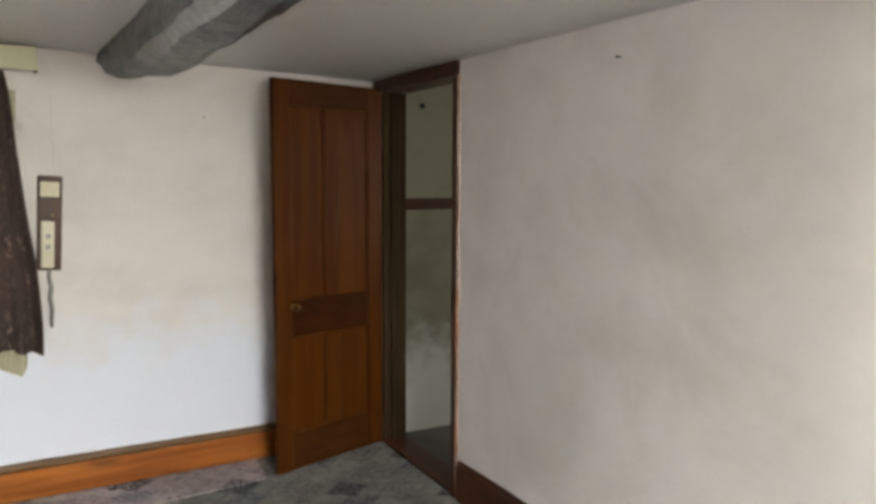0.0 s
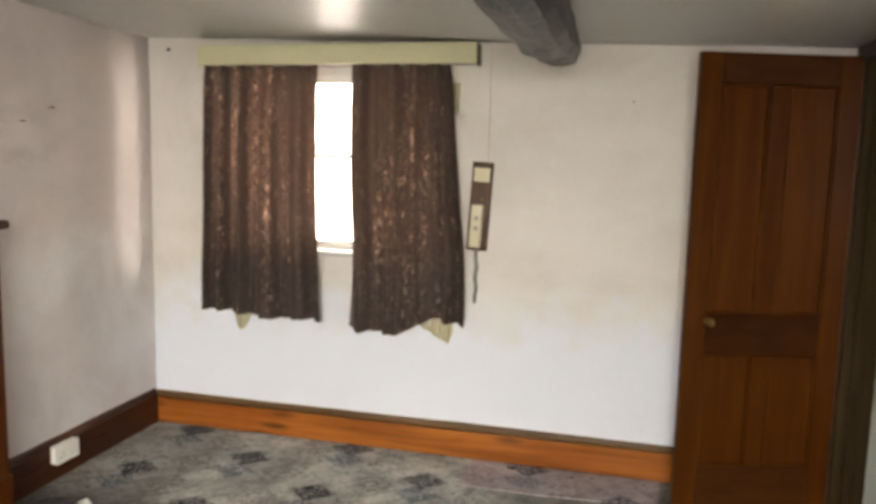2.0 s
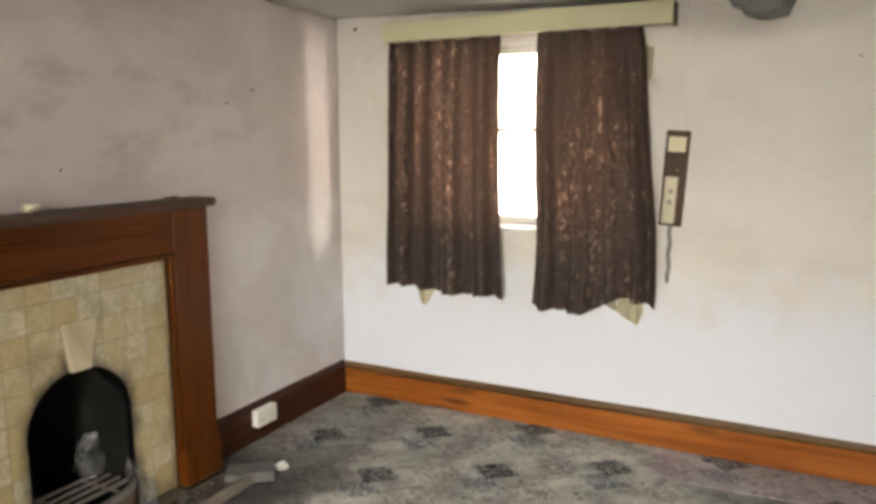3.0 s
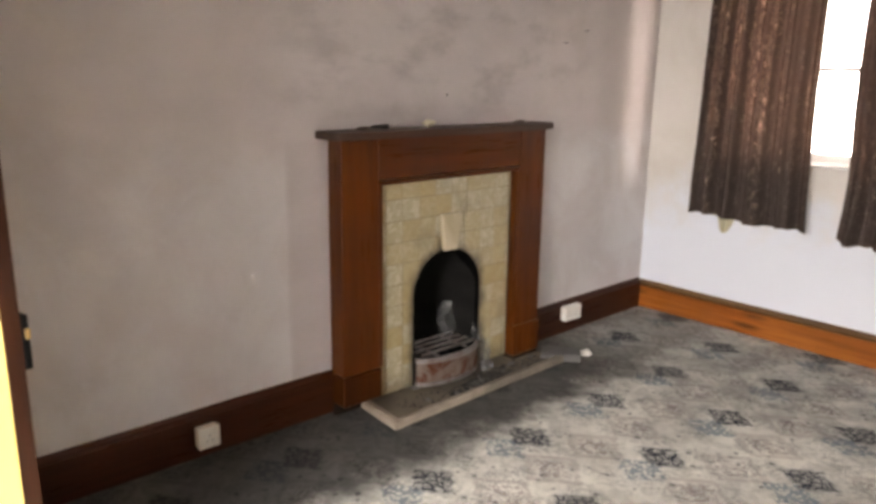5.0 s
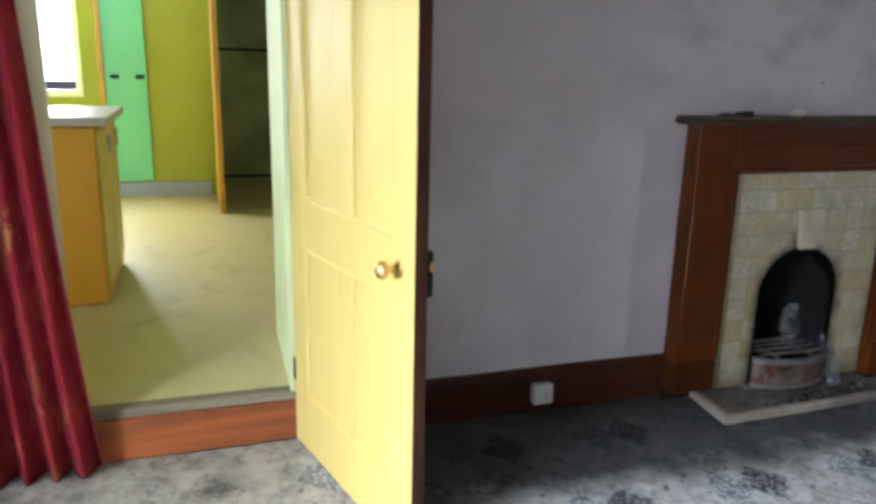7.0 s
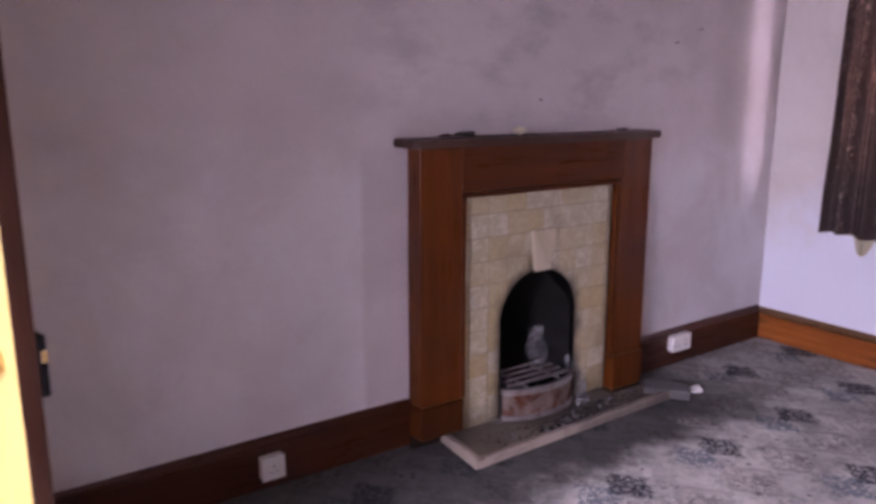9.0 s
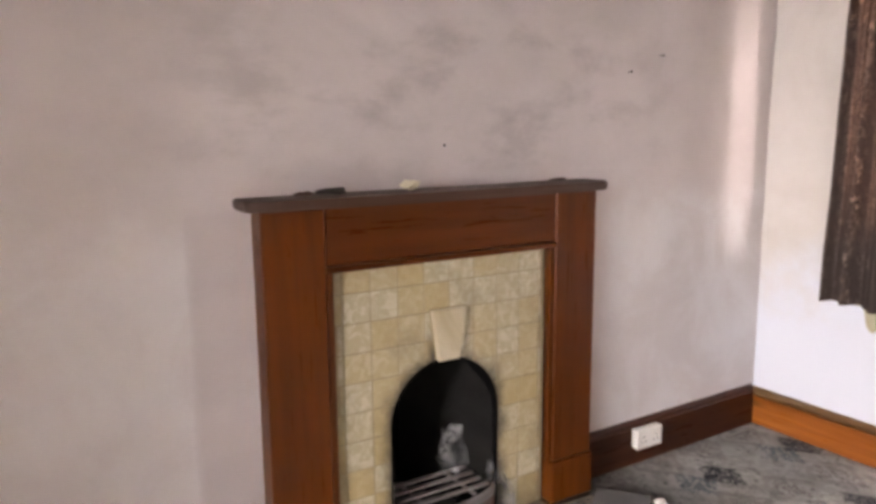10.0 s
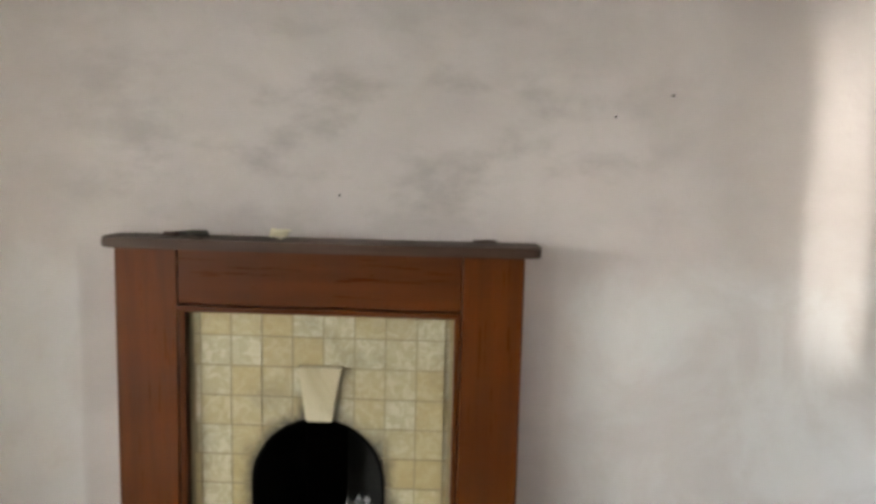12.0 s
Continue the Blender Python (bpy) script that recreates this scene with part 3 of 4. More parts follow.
for k, (a, b) in enumerate(((HINGE_Y + 0.06, 1.66), (2.91, YN - 0.02))):
    board("baseboard_west_%d" % (k + 1), BBD, (XW - 0.006, a, 0), (XW - 0.006 - 0.018 * k, b, 0), (1, 0, 0), M_DARKBB, "dark brown stained moulded wooden baseboard")
board("baseboard_east", BBD, (XE + 0.006, YS, 0), (XE + 0.006, 3.16, 0), (-1, 0, 0), M_DARKBB, "dark brown stained moulded wooden baseboard")

# rough-hewn beam, thinner at its built-in end
bm = bmesh.new()
rings = []


for j in range(91):
    y = YN + 0.02 - (YN - YS) * j / 90
    sag = min(1.0, max(0.0, (4.17 - y) / 1.15))
    sag = sag * sag * (3 - 2 * sag)
    xl, xr, zb = 0.415 + 0.045 * sag, 0.632 + 0.020 * sag, 2.035 - 0.092 * sag
    sec = [(xl, 2.20), (xl - 0.008, 2.105), (xl - 0.002, zb + 0.055), (xl + 0.028, zb + 0.012), (xl + 0.075, zb), (xr - 0.070, zb - 0.002), (xr - 0.020, zb + 0.016), (xr + 0.004, zb + 0.055), (xr + 0.006, 2.105), (xr, 2.20)]
    rings.append([bm.verts.new((x + 0.016 * noise.noise((y * 1.9, k * 2.3, 1)) + 0.008 * noise.noise((y * 6, k * 3.3, 4)), y,
                 z + (0.012 * noise.noise((y * 2.2, k * 1.9, 7)) + 0.008 * noise.noise((y * 7, k * 2.7, 5)) if z < 2.19 else 0))) for k, (x, z) in enumerate(sec)])
for a, b in zip(rings, rings[1:]):
    for k in range(len(a) - 1):
        bm.faces.new((a[k], a[k + 1], b[k + 1], b[k]))
bm.faces.new(rings[0])
bm.faces.new(rings[-1][::-1])
tagged(mesh_object("ceiling_beam", bm, M_BEAM), "rough-hewn black painted timber beam under the ceiling", "beam", kind="structure")

# ---------------------------------------------------------------- north window, pelmet, curtains
window = thing("window_1", (-0.63, 4.280, 1.04), "white painted casement window, dazzling daylight behind it", "window", kind="structure")
WX0, WX1, WZ0, WZ1 = -1.36, -0.02, 1.04, 2.06
bm = bmesh.new()
for lo, hi in (((WX0, 4.260, WZ0), (WX0 + 0.06, 4.330, WZ1)), ((WX1 - 0.06, 4.260, WZ0), (WX1, 4.330, WZ1)), ((WX0 + 0.06, 4.260, WZ1 - 0.06), (WX1 - 0.06, 4.330, WZ1)),
               ((WX0 + 0.06, 4.260, WZ0 + 0.025), (WX1 - 0.06, 4.330, WZ0 + 0.045)), ((-0.450, 4.255, WZ0 + 0.045), (-0.380, 4.325, WZ1 - 0.06))):
    box(lo, hi, 0.006, bm)
part("window_frame", bm, M_WINPAINT, window)
for x0, x1 in ((WX0 + 0.06, -0.450), (-0.380, WX1 - 0.06)):
    bm = bmesh.new()
    for lo, hi in (((x0, 4.270, 1.085), (x0 + 0.04, 4.310, 2.0)), ((x1 - 0.04, 4.270, 1.085), (x1, 4.310, 2.0)), ((x0 + 0.04, 4.270, 1.96), (x1 - 0.04, 4.310, 2.0)),
                   ((x0 + 0.04, 4.270, 1.085), (x1 - 0.04, 4.310, 1.110)), ((x0 + 0.04, 4.275, 1.555), (x1 - 0.04, 4.305, 1.58))):
        box(lo, hi, 0.004, bm)
    sash = part("sash", bm, M_WINPAINT, window)
    for z0, z1 in ((1.110, 1.555), (1.58, 1.96)):
        pane = part("pane", box((x0 + 0.04, 4.288, z0), (x1 - 0.04, 4.292, z1)), M_GLASS, sash)
        pane.visible_shadow = False
part("window_sill", box((WX0 + 0.002, 4.13, WZ0 + 0.002), (WX1 - 0.002, 4.330, WZ0 + 0.024), 0.006), M_WINPAINT, window)

g = Graph("bright_overcast_sky")
g.b.inputs["Emission Color"].default_value = (0.95, 0.98, 1.0, 1)
g.b.inputs["Emission Strength"].default_value = 20.0
tagged(mesh_object("backdrop", box((-4.5, 6.20, 0.2), (2.0, 6.25, 5.0)), g.done((0.8, 0.8, 0.8), 0.9)), "plain bright overcast sky outside the window", "sky", kind="structure")

pelmet = thing("curtain_pelmet", (-0.60, YN, 2.03), "cream painted wooden curtain pelmet with a darker end", "pelmet")
part("front_board", box((-1.355, 4.022, 2.030), (0.150, 4.040, 2.133), 0.003), M_CREAM, pelmet)
part("end_board", box((-1.355, 4.041, 2.030), (-1.338, 4.152, 2.133), 0.003), M_CREAM, pelmet)
part("end_board", box((0.133, 4.041, 2.030), (0.150, 4.152, 2.133), 0.003), M_PELMET_END, pelmet)
# unseen lid, added to block window light above the pelmet
part("light_block_board", box((-1.337, 4.041, 2.120), (0.132, 4.152, 2.132), 0.002), M_CREAM, pelmet)
part("curtain_rail", tube([(-1.337, 4.085, 2.036), (0.132, 4.085, 2.036)], 0.008), M_STEEL, pelmet)


def drape(x_of, top, bottom_of, y, folds, depth, material, name, parent, thick=0.004, cols=120, rows=34, phase=0.0, label="", pouch=None):
    """Hanging cloth; x_of(s, h): x at fold s and height share h (1 top); bottom_of(s): the hem; pouch: (s, h, half width, half height, depth) of a sagging fold."""
    bm = bmesh.new()
    layers = []
    for side in (0, 1):
        vs = []
        for i in range(cols + 1):
            s = i / cols
            col = []
            for k in range(rows + 1):
                h = k / rows
                zb = bottom_of(s)
                z = zb + (top - zb) * h
                wav = math.sin(2 * math.pi * folds * (s + 0.05 * math.sin(5 * s + phase)) + phase + 0.5 * (1 - h) * math.sin(7 * s))
                wav += 0.45 * math.sin(2 * math.pi * folds * 2.3 * s + phase * 2.1 + 0.8 * (1 - h))
                wav = math.copysign(abs(wav) ** 0.75, wav)
                d = depth * (0.75 + 0.75 * (1 - h) ** 0.8) * wav + 0.012 * noise.noise((s * 5 + phase, h * 3, 2.0)) * (1 - h)
                if pouch:
                    q = 1 - ((s - pouch[0]) / pouch[2]) ** 2 - ((h - pouch[1]) / pouch[3]) ** 2
                    d = d * (0.45 if q > 0 else 1.0) - pouch[4] * math.sqrt(q) if q > 0 else d
                col.append(bm.verts.new((x_of(s, h) + 0.004 * noise.noise((s * 9, h * 5, phase)), y + d + side * thick, z)))
            vs.append(col)
        layers.append(vs)
    for side, vs in enumerate(layers):
        for i in range(cols):
            for k in range(rows):
                bm.faces.new((vs[i][k], vs[i + 1][k], vs[i + 1][k + 1], vs[i][k + 1]))
    for i in range(cols):
        for k in (0, rows):
            bm.faces.new((layers[0][i][k], layers[0][i + 1][k], layers[1][i + 1][k], layers[1][i][k]))
    for k in range(rows):
        for i in (0, cols):
            bm.faces.new((layers[0][i][k], layers[0][i][k + 1], layers[1][i][k + 1], layers[1][i][k]))
    ob = mesh_object(name, bm, material, True)
    if parent:
        ob.parent = parent
        ob.matrix_parent_inverse = base_of(parent).inverted()
    return tagged(ob, label)


curtain = thing("curtain", (-1.0, 4.075, 0.69), "drawn brown jacquard curtain, daylight glowing through above the sill", "curtain", "curtains at the window")
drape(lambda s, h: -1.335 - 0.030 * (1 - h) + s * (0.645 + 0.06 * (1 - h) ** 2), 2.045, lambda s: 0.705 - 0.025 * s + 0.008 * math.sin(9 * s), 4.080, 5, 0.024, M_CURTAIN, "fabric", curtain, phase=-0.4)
drape(lambda s, h: -1.27 + s * 0.50, 1.02, lambda s: 0.70 - 0.10 * max(0, math.sin(min(1, max(0, s - 0.10) / 0.22) * math.pi)) ** 0.8 - 0.02 * s, 4.136, 6, 0.005, M_LINING, "lining", curtain, cols=70, phase=1.7, label="cream lining hanging below the hem")
def hem_at(s):
    """Hem of the hitched curtain: low and round, then lifted towards its far corner."""
    q = 0.655 + 0.035 * max(0.0, 1 - s / 0.08)
    lift = min(1.0, max(0.0, (s - 0.40) / 0.36))
    return q + 0.095 * lift * lift * (3 - 2 * lift) - 0.035 * max(0.0, (s - 0.80) / 0.20)


curtain = thing("curtain", (-0.2, 4.075, 0.66), "drawn brown jacquard curtain with its hem hitched up at the corner", "curtain", "curtains at the window")
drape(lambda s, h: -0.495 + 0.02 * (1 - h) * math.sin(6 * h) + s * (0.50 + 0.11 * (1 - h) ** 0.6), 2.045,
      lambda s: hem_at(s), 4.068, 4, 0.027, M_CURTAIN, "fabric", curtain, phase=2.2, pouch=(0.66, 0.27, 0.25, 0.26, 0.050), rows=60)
drape(lambda s, h: 0.004 + 0.012 * (1 - h) + s * (0.034 + 0.02 * h), 1.945, lambda s: 1.755 + 0.05 * s, 4.105, 1, 0.006, M_LINING, "lining", curtain, cols=12, rows=12, phase=0.9, label="turned-back cream lining at the edge")
drape(lambda s, h: -0.14 + s * 0.185, 1.02, lambda s: 0.70 - 0.105 * s + max(0.0, s - 0.88) * 0.6, 4.134, 3, 0.005, M_LINING, "lining", curtain, cols=40, phase=0.3, label="cream lining hanging below the hem")

# ---------------------------------------------------------------- handset on the north wall
phone = thing("wall_handset", (0.16, YN, 1.11), "cream handset and card on a narrow brown backboard", "intercom")
lean = Matrix.Translation((0.155, 0, 1.11)) @ Matrix.Rotation(radians(3.2), 4, "Y")
part("backboard", box((-0.053, 4.130, 0.0), (0.053, 4.152, 0.448), 0.004, m=lean), M_BACKBOARD, phone)
part("card", box((-0.040, 4.1265, 0.350), (0.040, 4.1295, 0.420), 0.001, m=lean), M_PAPER, phone, "cream paper card")
bm = bmesh.new()
box((-0.036, 4.100, 0.015), (0.022, 4.1295, 0.235), 0.012, bm, lean, 3)
handset = part("handset", bm, M_HANDSET, phone, "cream plastic handset", True)
for z in (0.105, 0.155):
    part("button", box((-0.016, 4.0955, z), (0.006, 4.1005, z + 0.022), 0.002, m=lean), M_CORD, handset)
part("screw", lathe([(0.004, 0), (0.004, 0.003), (0.002, 0.004)], lean @ Matrix.Translation((0.012, 4.130, 0.262)) @ Matrix.Rotation(radians(90), 4, "X"), 10), M_BRASS, phone)
pts = [(0.158 - 0.003 * math.sin(k * 0.25) + 0.004 * math.cos(k * 2.2), 4.130 + 0.004 * math.sin(k * 2.2), 1.115 - 0.272 * k / 60) for k in range(61)]
part("cord", tube(pts, 0.0095, 6), M_CORD, phone, "grey coiled cord hanging loose", True)
cable = tagged(mesh_object("wall_cable", box((0.196, 4.138, 1.56), (0.205, 4.150, 2.14), 0.002), M_NORTH), "thin painted-over cable running up the wall", "cable")

# ---------------------------------------------------------------- panelled doors


def panel_door(name, width, height, thick, m, mats, label, rails, depth=0.008, category="door"):
    """A four-panel door from hinge (x=0) to lock edge (x=width), its shown face at y=0 and its back at y=thick; rails: bottom, lock0, lock1, top heights."""
    z1, z2, z3, z4 = rails
    stile, mull = width * 0.135, width * 0.12
    ob = thing(name, m.translation, label, category, kind="structure")
    frame_mat, rail_mat, panel_mat = mats
    for x0, x1 in ((0, stile), (width - stile, width)):
        part("stile", box((x0, 0, 0), (x1, thick, height), 0.003, m=m), frame_mat, ob)
    for (z0, za), mat in zip(((0, z1), (z2, z3), (z4, height)), rail_mat):
        part("rail", box((stile, 0.001, z0), (width - stile, thick - 0.001, za), 0.003, m=m), mat, ob)
    cx = width / 2
    for z0, za in ((z1, z2), (z3, z4)):
        part("mullion", box((cx - mull / 2, 0.001, z0), (cx + mull / 2, thick - 0.001, za), 0.003, m=m), frame_mat, ob)
        for x0, x1 in ((stile, cx - mull / 2), (cx + mull / 2, width - stile)):
            bm = box((x0, depth + 0.004, z0), (x1, thick - depth - 0.004, za), 0.0, m=m)
            for y0 in (depth - 0.004, thick - depth - 0.006):
                for lo, hi in (((x0, y0, z0), (x0 + 0.012, y0 + 0.010, za)), ((x1 - 0.012, y0, z0), (x1, y0 + 0.010, za)),
                               ((x0 + 0.012, y0, z0), (x1 - 0.012, y0 + 0.010, z0 + 0.012)), ((x0 + 0.012, y0, za - 0.012), (x1 - 0.012, y0 + 0.010, za))):
                    box(lo, hi, 0.004, bm, m)
            part("panel", bm, panel_mat, ob)
    return ob


def knob(parent, m, material, size=1.0):
    """A turned knob on its rose, standing out along local -y."""
    r = m @ Matrix.Rotation(radians(90), 4, "X")
    k = part("door_knob", lathe([(0.010 * size, 0.0), (0.009 * size, 0.028 * size), (0.016 * size, 0.034 * size), (0.026 * size, 0.046 * size), (0.027 * size, 0.056 * size), (0.020 * size, 0.068 * size), (0.006 * size, 0.072 * size)], r, 20), material, parent, "turned brass knob", True)
    part("rose", lathe([(0.024 * size, 0.0), (0.024 * size, 0.004), (0.018 * size, 0.007)], r, 20), material, k)


# brown door, hinged in the east wall and standing open against the north wall
hx, hy = XE - 0.012, 4.03
turn = math.atan2(3.82 - hy, 1.163 - hx)
m = Matrix.Translation((hx, hy, 0.012)) @ Matrix.Rotation(turn, 4, "Z") @ Matrix.Translation((0, -0.036, 0))
wd = math.hypot(3.82 - hy, 1.163 - hx)
brown = panel_door("door_1", wd, 2.035, 0.036, m, (M_DOOR_Z, (M_DOOR_MID, M_DOOR_X, M_DOOR_MID), M_DOOR_Z), "brown stained four-panel wooden door standing open", (0.20, 0.715, 0.905, 1.905))
knob(brown, m @ Matrix.Translation((wd - 0.10, 0.036, 0.875)) @ Matrix.Rotation(math.pi, 4, "Z"), M_OLDBRASS, 0.7)
for z in (0.25, 1.75):
    part("hinge", box((-0.012, -0.003, z), (0.012, 0.030, z + 0.09), 0.002, m=m), M_IRON, brown)

trim = thing("door_frame_1", (XE, 3.62, 0), "dark brown stained wooden door frame with ragged plaster edge", "door frame", kind="structure")
part("jamb", box((XE - 0.016, 3.185, 0), (XE + 0.15, 3.225, 2.03), 0.004), M_FRAME, trim)
part("jamb", box((XE + 0.004, 4.036, 0), (XE + 0.15, 4.075, 2.03), 0.004), M_OLIVE, trim)
part("stop", box((XE + 0.05, 4.020, 0), (XE + 0.10, 4.035, 2.03), 0.003), M_OLIVE, trim)
part("architrave", box((XE - 0.018, 4.045, 0), (XE + 0.003, 4.13, 2.03), 0.004), M_FRAME, trim)
part("head", box((XE - 0.018, 3.185, 2.031), (XE + 0.15, 4.13, 2.105), 0.004), M_FRAME, trim)
part("threshold", box((XE + 0.0, 3.226, 0.0), (XE + 0.15, 4.034, 0.012), 0.003), M_DARKBB, trim)

bm = bmesh.new()
last = None
for k in range(53):
    z = 2.03 * k / 52
    w = 0.010 + 0.012 * noise.noise((z * 5.0, 3.0, 1.0)) + 0.006 * noise.noise((z * 17.0, 1.0, 4.0))
    ring = [bm.verts.new((XE - 0.014, 3.1845, z)), bm.verts.new((XE - 0.012, 3.1845 - max(0.003, w), z)), bm.verts.new((XE + 0.004, 3.1845 - max(0.003, w) - 0.004, z)), bm.verts.new((XE + 0.004, 3.1845, z))]
    if last:
        for c in range(4):
            bm.faces.new((last[c], last[(c + 1) % 4], ring[(c + 1) % 4], ring[c]))
    else:
        bm.faces.new(ring[::-1])
    last = ring
bm.faces.new(last)
part("plaster_edge", bm, M_RAW, trim, "chipped red-brown plaster edge against the frame")

# passage seen through it
tagged(mesh_object("passage_floor", box((XE + 0.021, 1.0, -0.1), (4.2, YN, -0.004)), M_DKSTONE), "dusty grey passage floor", "floor", kind="structure")
tagged(mesh_object("passage_ceiling", box((XE + 0.14, 1.0, 2.2), (4.2, YN, 2.3)), M_CEIL), "plain passage ceiling", "ceiling", kind="structure")
# opening out of view, cut for the added passage lamp
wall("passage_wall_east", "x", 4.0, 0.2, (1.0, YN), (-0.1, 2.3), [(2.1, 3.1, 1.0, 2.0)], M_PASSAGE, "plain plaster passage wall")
wall("passage_wall_south", "y", 1.0, -0.2, (XE + 0.14, 4.2), (-0.1, 2.3), [], M_PASSAGE, "plain plaster passage wall")
wall("passage_wall_north", "y", YN - 0.03, 0.028, (XE + 0.14, 4.0), (0.0, 2.2), [], M_PASSAGE, "mottled grey-green plaster wall of the passage")
tagged(mesh_object("wall_rail", box((XE + 0.16, YN - 0.060, 1.365), (3.6, YN - 0.030, 1.430), 0.004), M_DARKBB), "dark wooden rail along the passage wall", "rail", kind="structure")

# yellow door, hinged in the west wall and standing open into the room
a = radians(14.5)
m = Matrix.Translation((XW + 0.006, HINGE_Y - 0.002, 0.012)) @ Matrix.Rotation(a, 4, "Z")
DW = 0.90
yellow = panel_door("door_2", DW, 2.0, 0.042, m, (M_YELLOW, (M_YELLOW,) * 3, M_YELLOW), "yellow gloss-painted four-panel door standing open", (0.22, 0.80, 0.98, 1.86), 0.005)
knob(yellow, m @ Matrix.Translation((DW - 0.085, 0.0, 0.90)), M_BRASS, 1.0)
lock = part("rim_lock", box((DW - 0.13, 0.0425, 0.83), (DW + 0.002, 0.060, 0.96), 0.003, m=m), M_IRON, yellow, "black iron rim lock")
part("latch_bolt", box((DW + 0.0025, 0.047, 0.905), (DW + 0.012, 0.058, 0.93), 0.002, m=m), M_BRASS, lock)
part("edge_strip", box((DW + 0.0005, 0.001, 0.0), (DW + 0.0025, 0.041, 2.0), 0.0, m=m), M_FRAME, yellow, "bare dark wood edge")
for z in (0.25, 1.7):
    part("hinge", box((-0.010, -0.003, z), (0.010, 0.030, z + 0.09), 0.002, m=m), M_IRON, yellow)

# ---------------------------------------------------------------- fireplace
fire = thing("fireplace", (XW, 2.26, 0), "stained wooden fire surround with mottled cream tiles and arched grate", "fireplace")
FX = -1.58
part("jamb_post", box((-1.665, 1.615, 0.2), (FX, 1.815, 1.24), 0.004), M_SURR_Z, fire)
part("side_return", box((XW - 0.004, 1.640, 0.0), (-1.666, 1.81, 1.24), 0.002), M_SURR_Z, fire)
part("jamb_post", box((XW - 0.004, 2.722, 0.2), (FX, 2.915, 1.24), 0.004), M_SURR_Z, fire)
part("plinth_block", box((-1.665, 1.608, 0.060), (FX + 0.008, 1.822, 0.198), 0.005), M_SURR_SHADED, fire)
# near-black strips added below both plinth blocks
part("plinth_foot", box((-1.665, 1.612, 0.0), (-1.645, 1.818, 0.0595), 0.003), M_FOOT, fire, "black wooden foot of the surround")
part("plinth_block", box((XW - 0.004, 2.715, 0.030), (FX + 0.008, 2.922, 0.198), 0.005), M_SURR_Z, fire)
part("plinth_foot", box((XW - 0.004, 2.719, 0.0), (FX + 0.004, 2.918, 0.0295), 0.003), M_FOOT, fire, "black wooden foot of the surround")
part("frieze", box((XW - 0.004, 1.8165, 1.062), (FX - 0.004, 2.7205, 1.24), 0.003), M_SURR_Y, fire)
part("bead_moulding", box((FX - 0.03, 1.8165, 1.040), (FX + 0.006, 2.7205, 1.060), 0.006, seg=2), M_SURR_Y, fire)
part("bead_moulding", box((FX - 0.03, 1.8165, 0.2), (FX - 0.006, 1.838, 1.039), 0.006, seg=2), M_SURR_Z, fire)
part("bead_moulding", box((FX - 0.03, 2.699, 0.2), (FX - 0.006, 2.7205, 1.039), 0.006, seg=2), M_SURR_Z, fire)
# bow-fronted shelf with rounded ends
out = [(XW - 0.004, 1.575)]
for k in range(7):
    t = radians(90 * k / 6)
    out.append((-1.590 + 0.035 * math.sin(t), 1.610 - 0.035 * math.cos(t)))
out += [(-1.555 + 0.022 * math.sin(math.pi * k / 12), 1.61 + (2.93 - 1.61) * k / 12) for k in range(1, 12)]
for k in range(7):
    t = radians(90 * k / 6)
    out.append((-1.590 + 0.035 * math.cos(t), 2.930 + 0.035 * math.sin(t)))
out.append((XW - 0.004, 2.965))
bm = prism([(x, y, 1.242) for x, y in out], (0, 0, 0.033))
bmesh.ops.bevel(bm, geom=[e for e in bm.edges if abs(e.verts[0].co.z - e.verts[1].co.z) < 0.001 and max(v.co.x for v in e.verts) > -1.70], offset=0.005, segments=2, affect="EDGES")
part("mantel_shelf", bm, M_SHELF, fire, "dusty dark mantel shelf with rounded corners")

AY, AR, AZ = 2.262, 0.220, 0.47          # arch centre, radius, springing height


def arch_top(y):
    d = abs(y - AY)
    return AZ + math.sqrt(AR * AR - d * d) if d < AR else -1.0


def above_arch(y0, y1, z0, z1, x0, x1):
    """The block y0..y1, z0..z1 less the arched opening."""
    ys = sorted({y0, y1, *[AY + AR * math.sin(radians(q)) for q in range(-90, 91, 5) if y0 < AY + AR * math.sin(radians(q)) < y1]})
    bm = bmesh.new()
    for a, b in zip(ys, ys[1:]):
        inside = abs((a + b) / 2 - AY) < AR
        za, zb = (max(z0, arch_top(a) if abs(a - AY) < AR else AZ), max(z0, arch_top(b) if abs(b - AY) < AR else AZ)) if inside else (z0, z0)
        if min(za, zb) >= z1 - 0.002:
            continue
        za, zb = min(za, z1 - 0.001), min(zb, z1 - 0.001)
        prism([(x0, a, za), (x0, b, zb), (x0, b, z1), (x0, a, z1)], (x1 - x0, 0, 0), bm)
    if not bm.verts:
        bm.free()
        return None
    bmesh.ops.remove_doubles(bm, verts=bm.verts[:], dist=0.0002)
    return bm


TX = -1.617
slip = part("tile_slip", above_arch(1.8385, 2.6985, 0.035, 1.0385, XW + 0.0, TX - 0.003), M_GROUT, fire, "cream tiled slip round the arch")
rows_z = [1.038, 0.960] + [0.960 - 0.100 * k for k in range(1, 10)] + [0.036]
cols_y = [1.840, 1.877] + [1.877 + 0.1005 * k for k in range(1, 8)] + [2.672, 2.697]
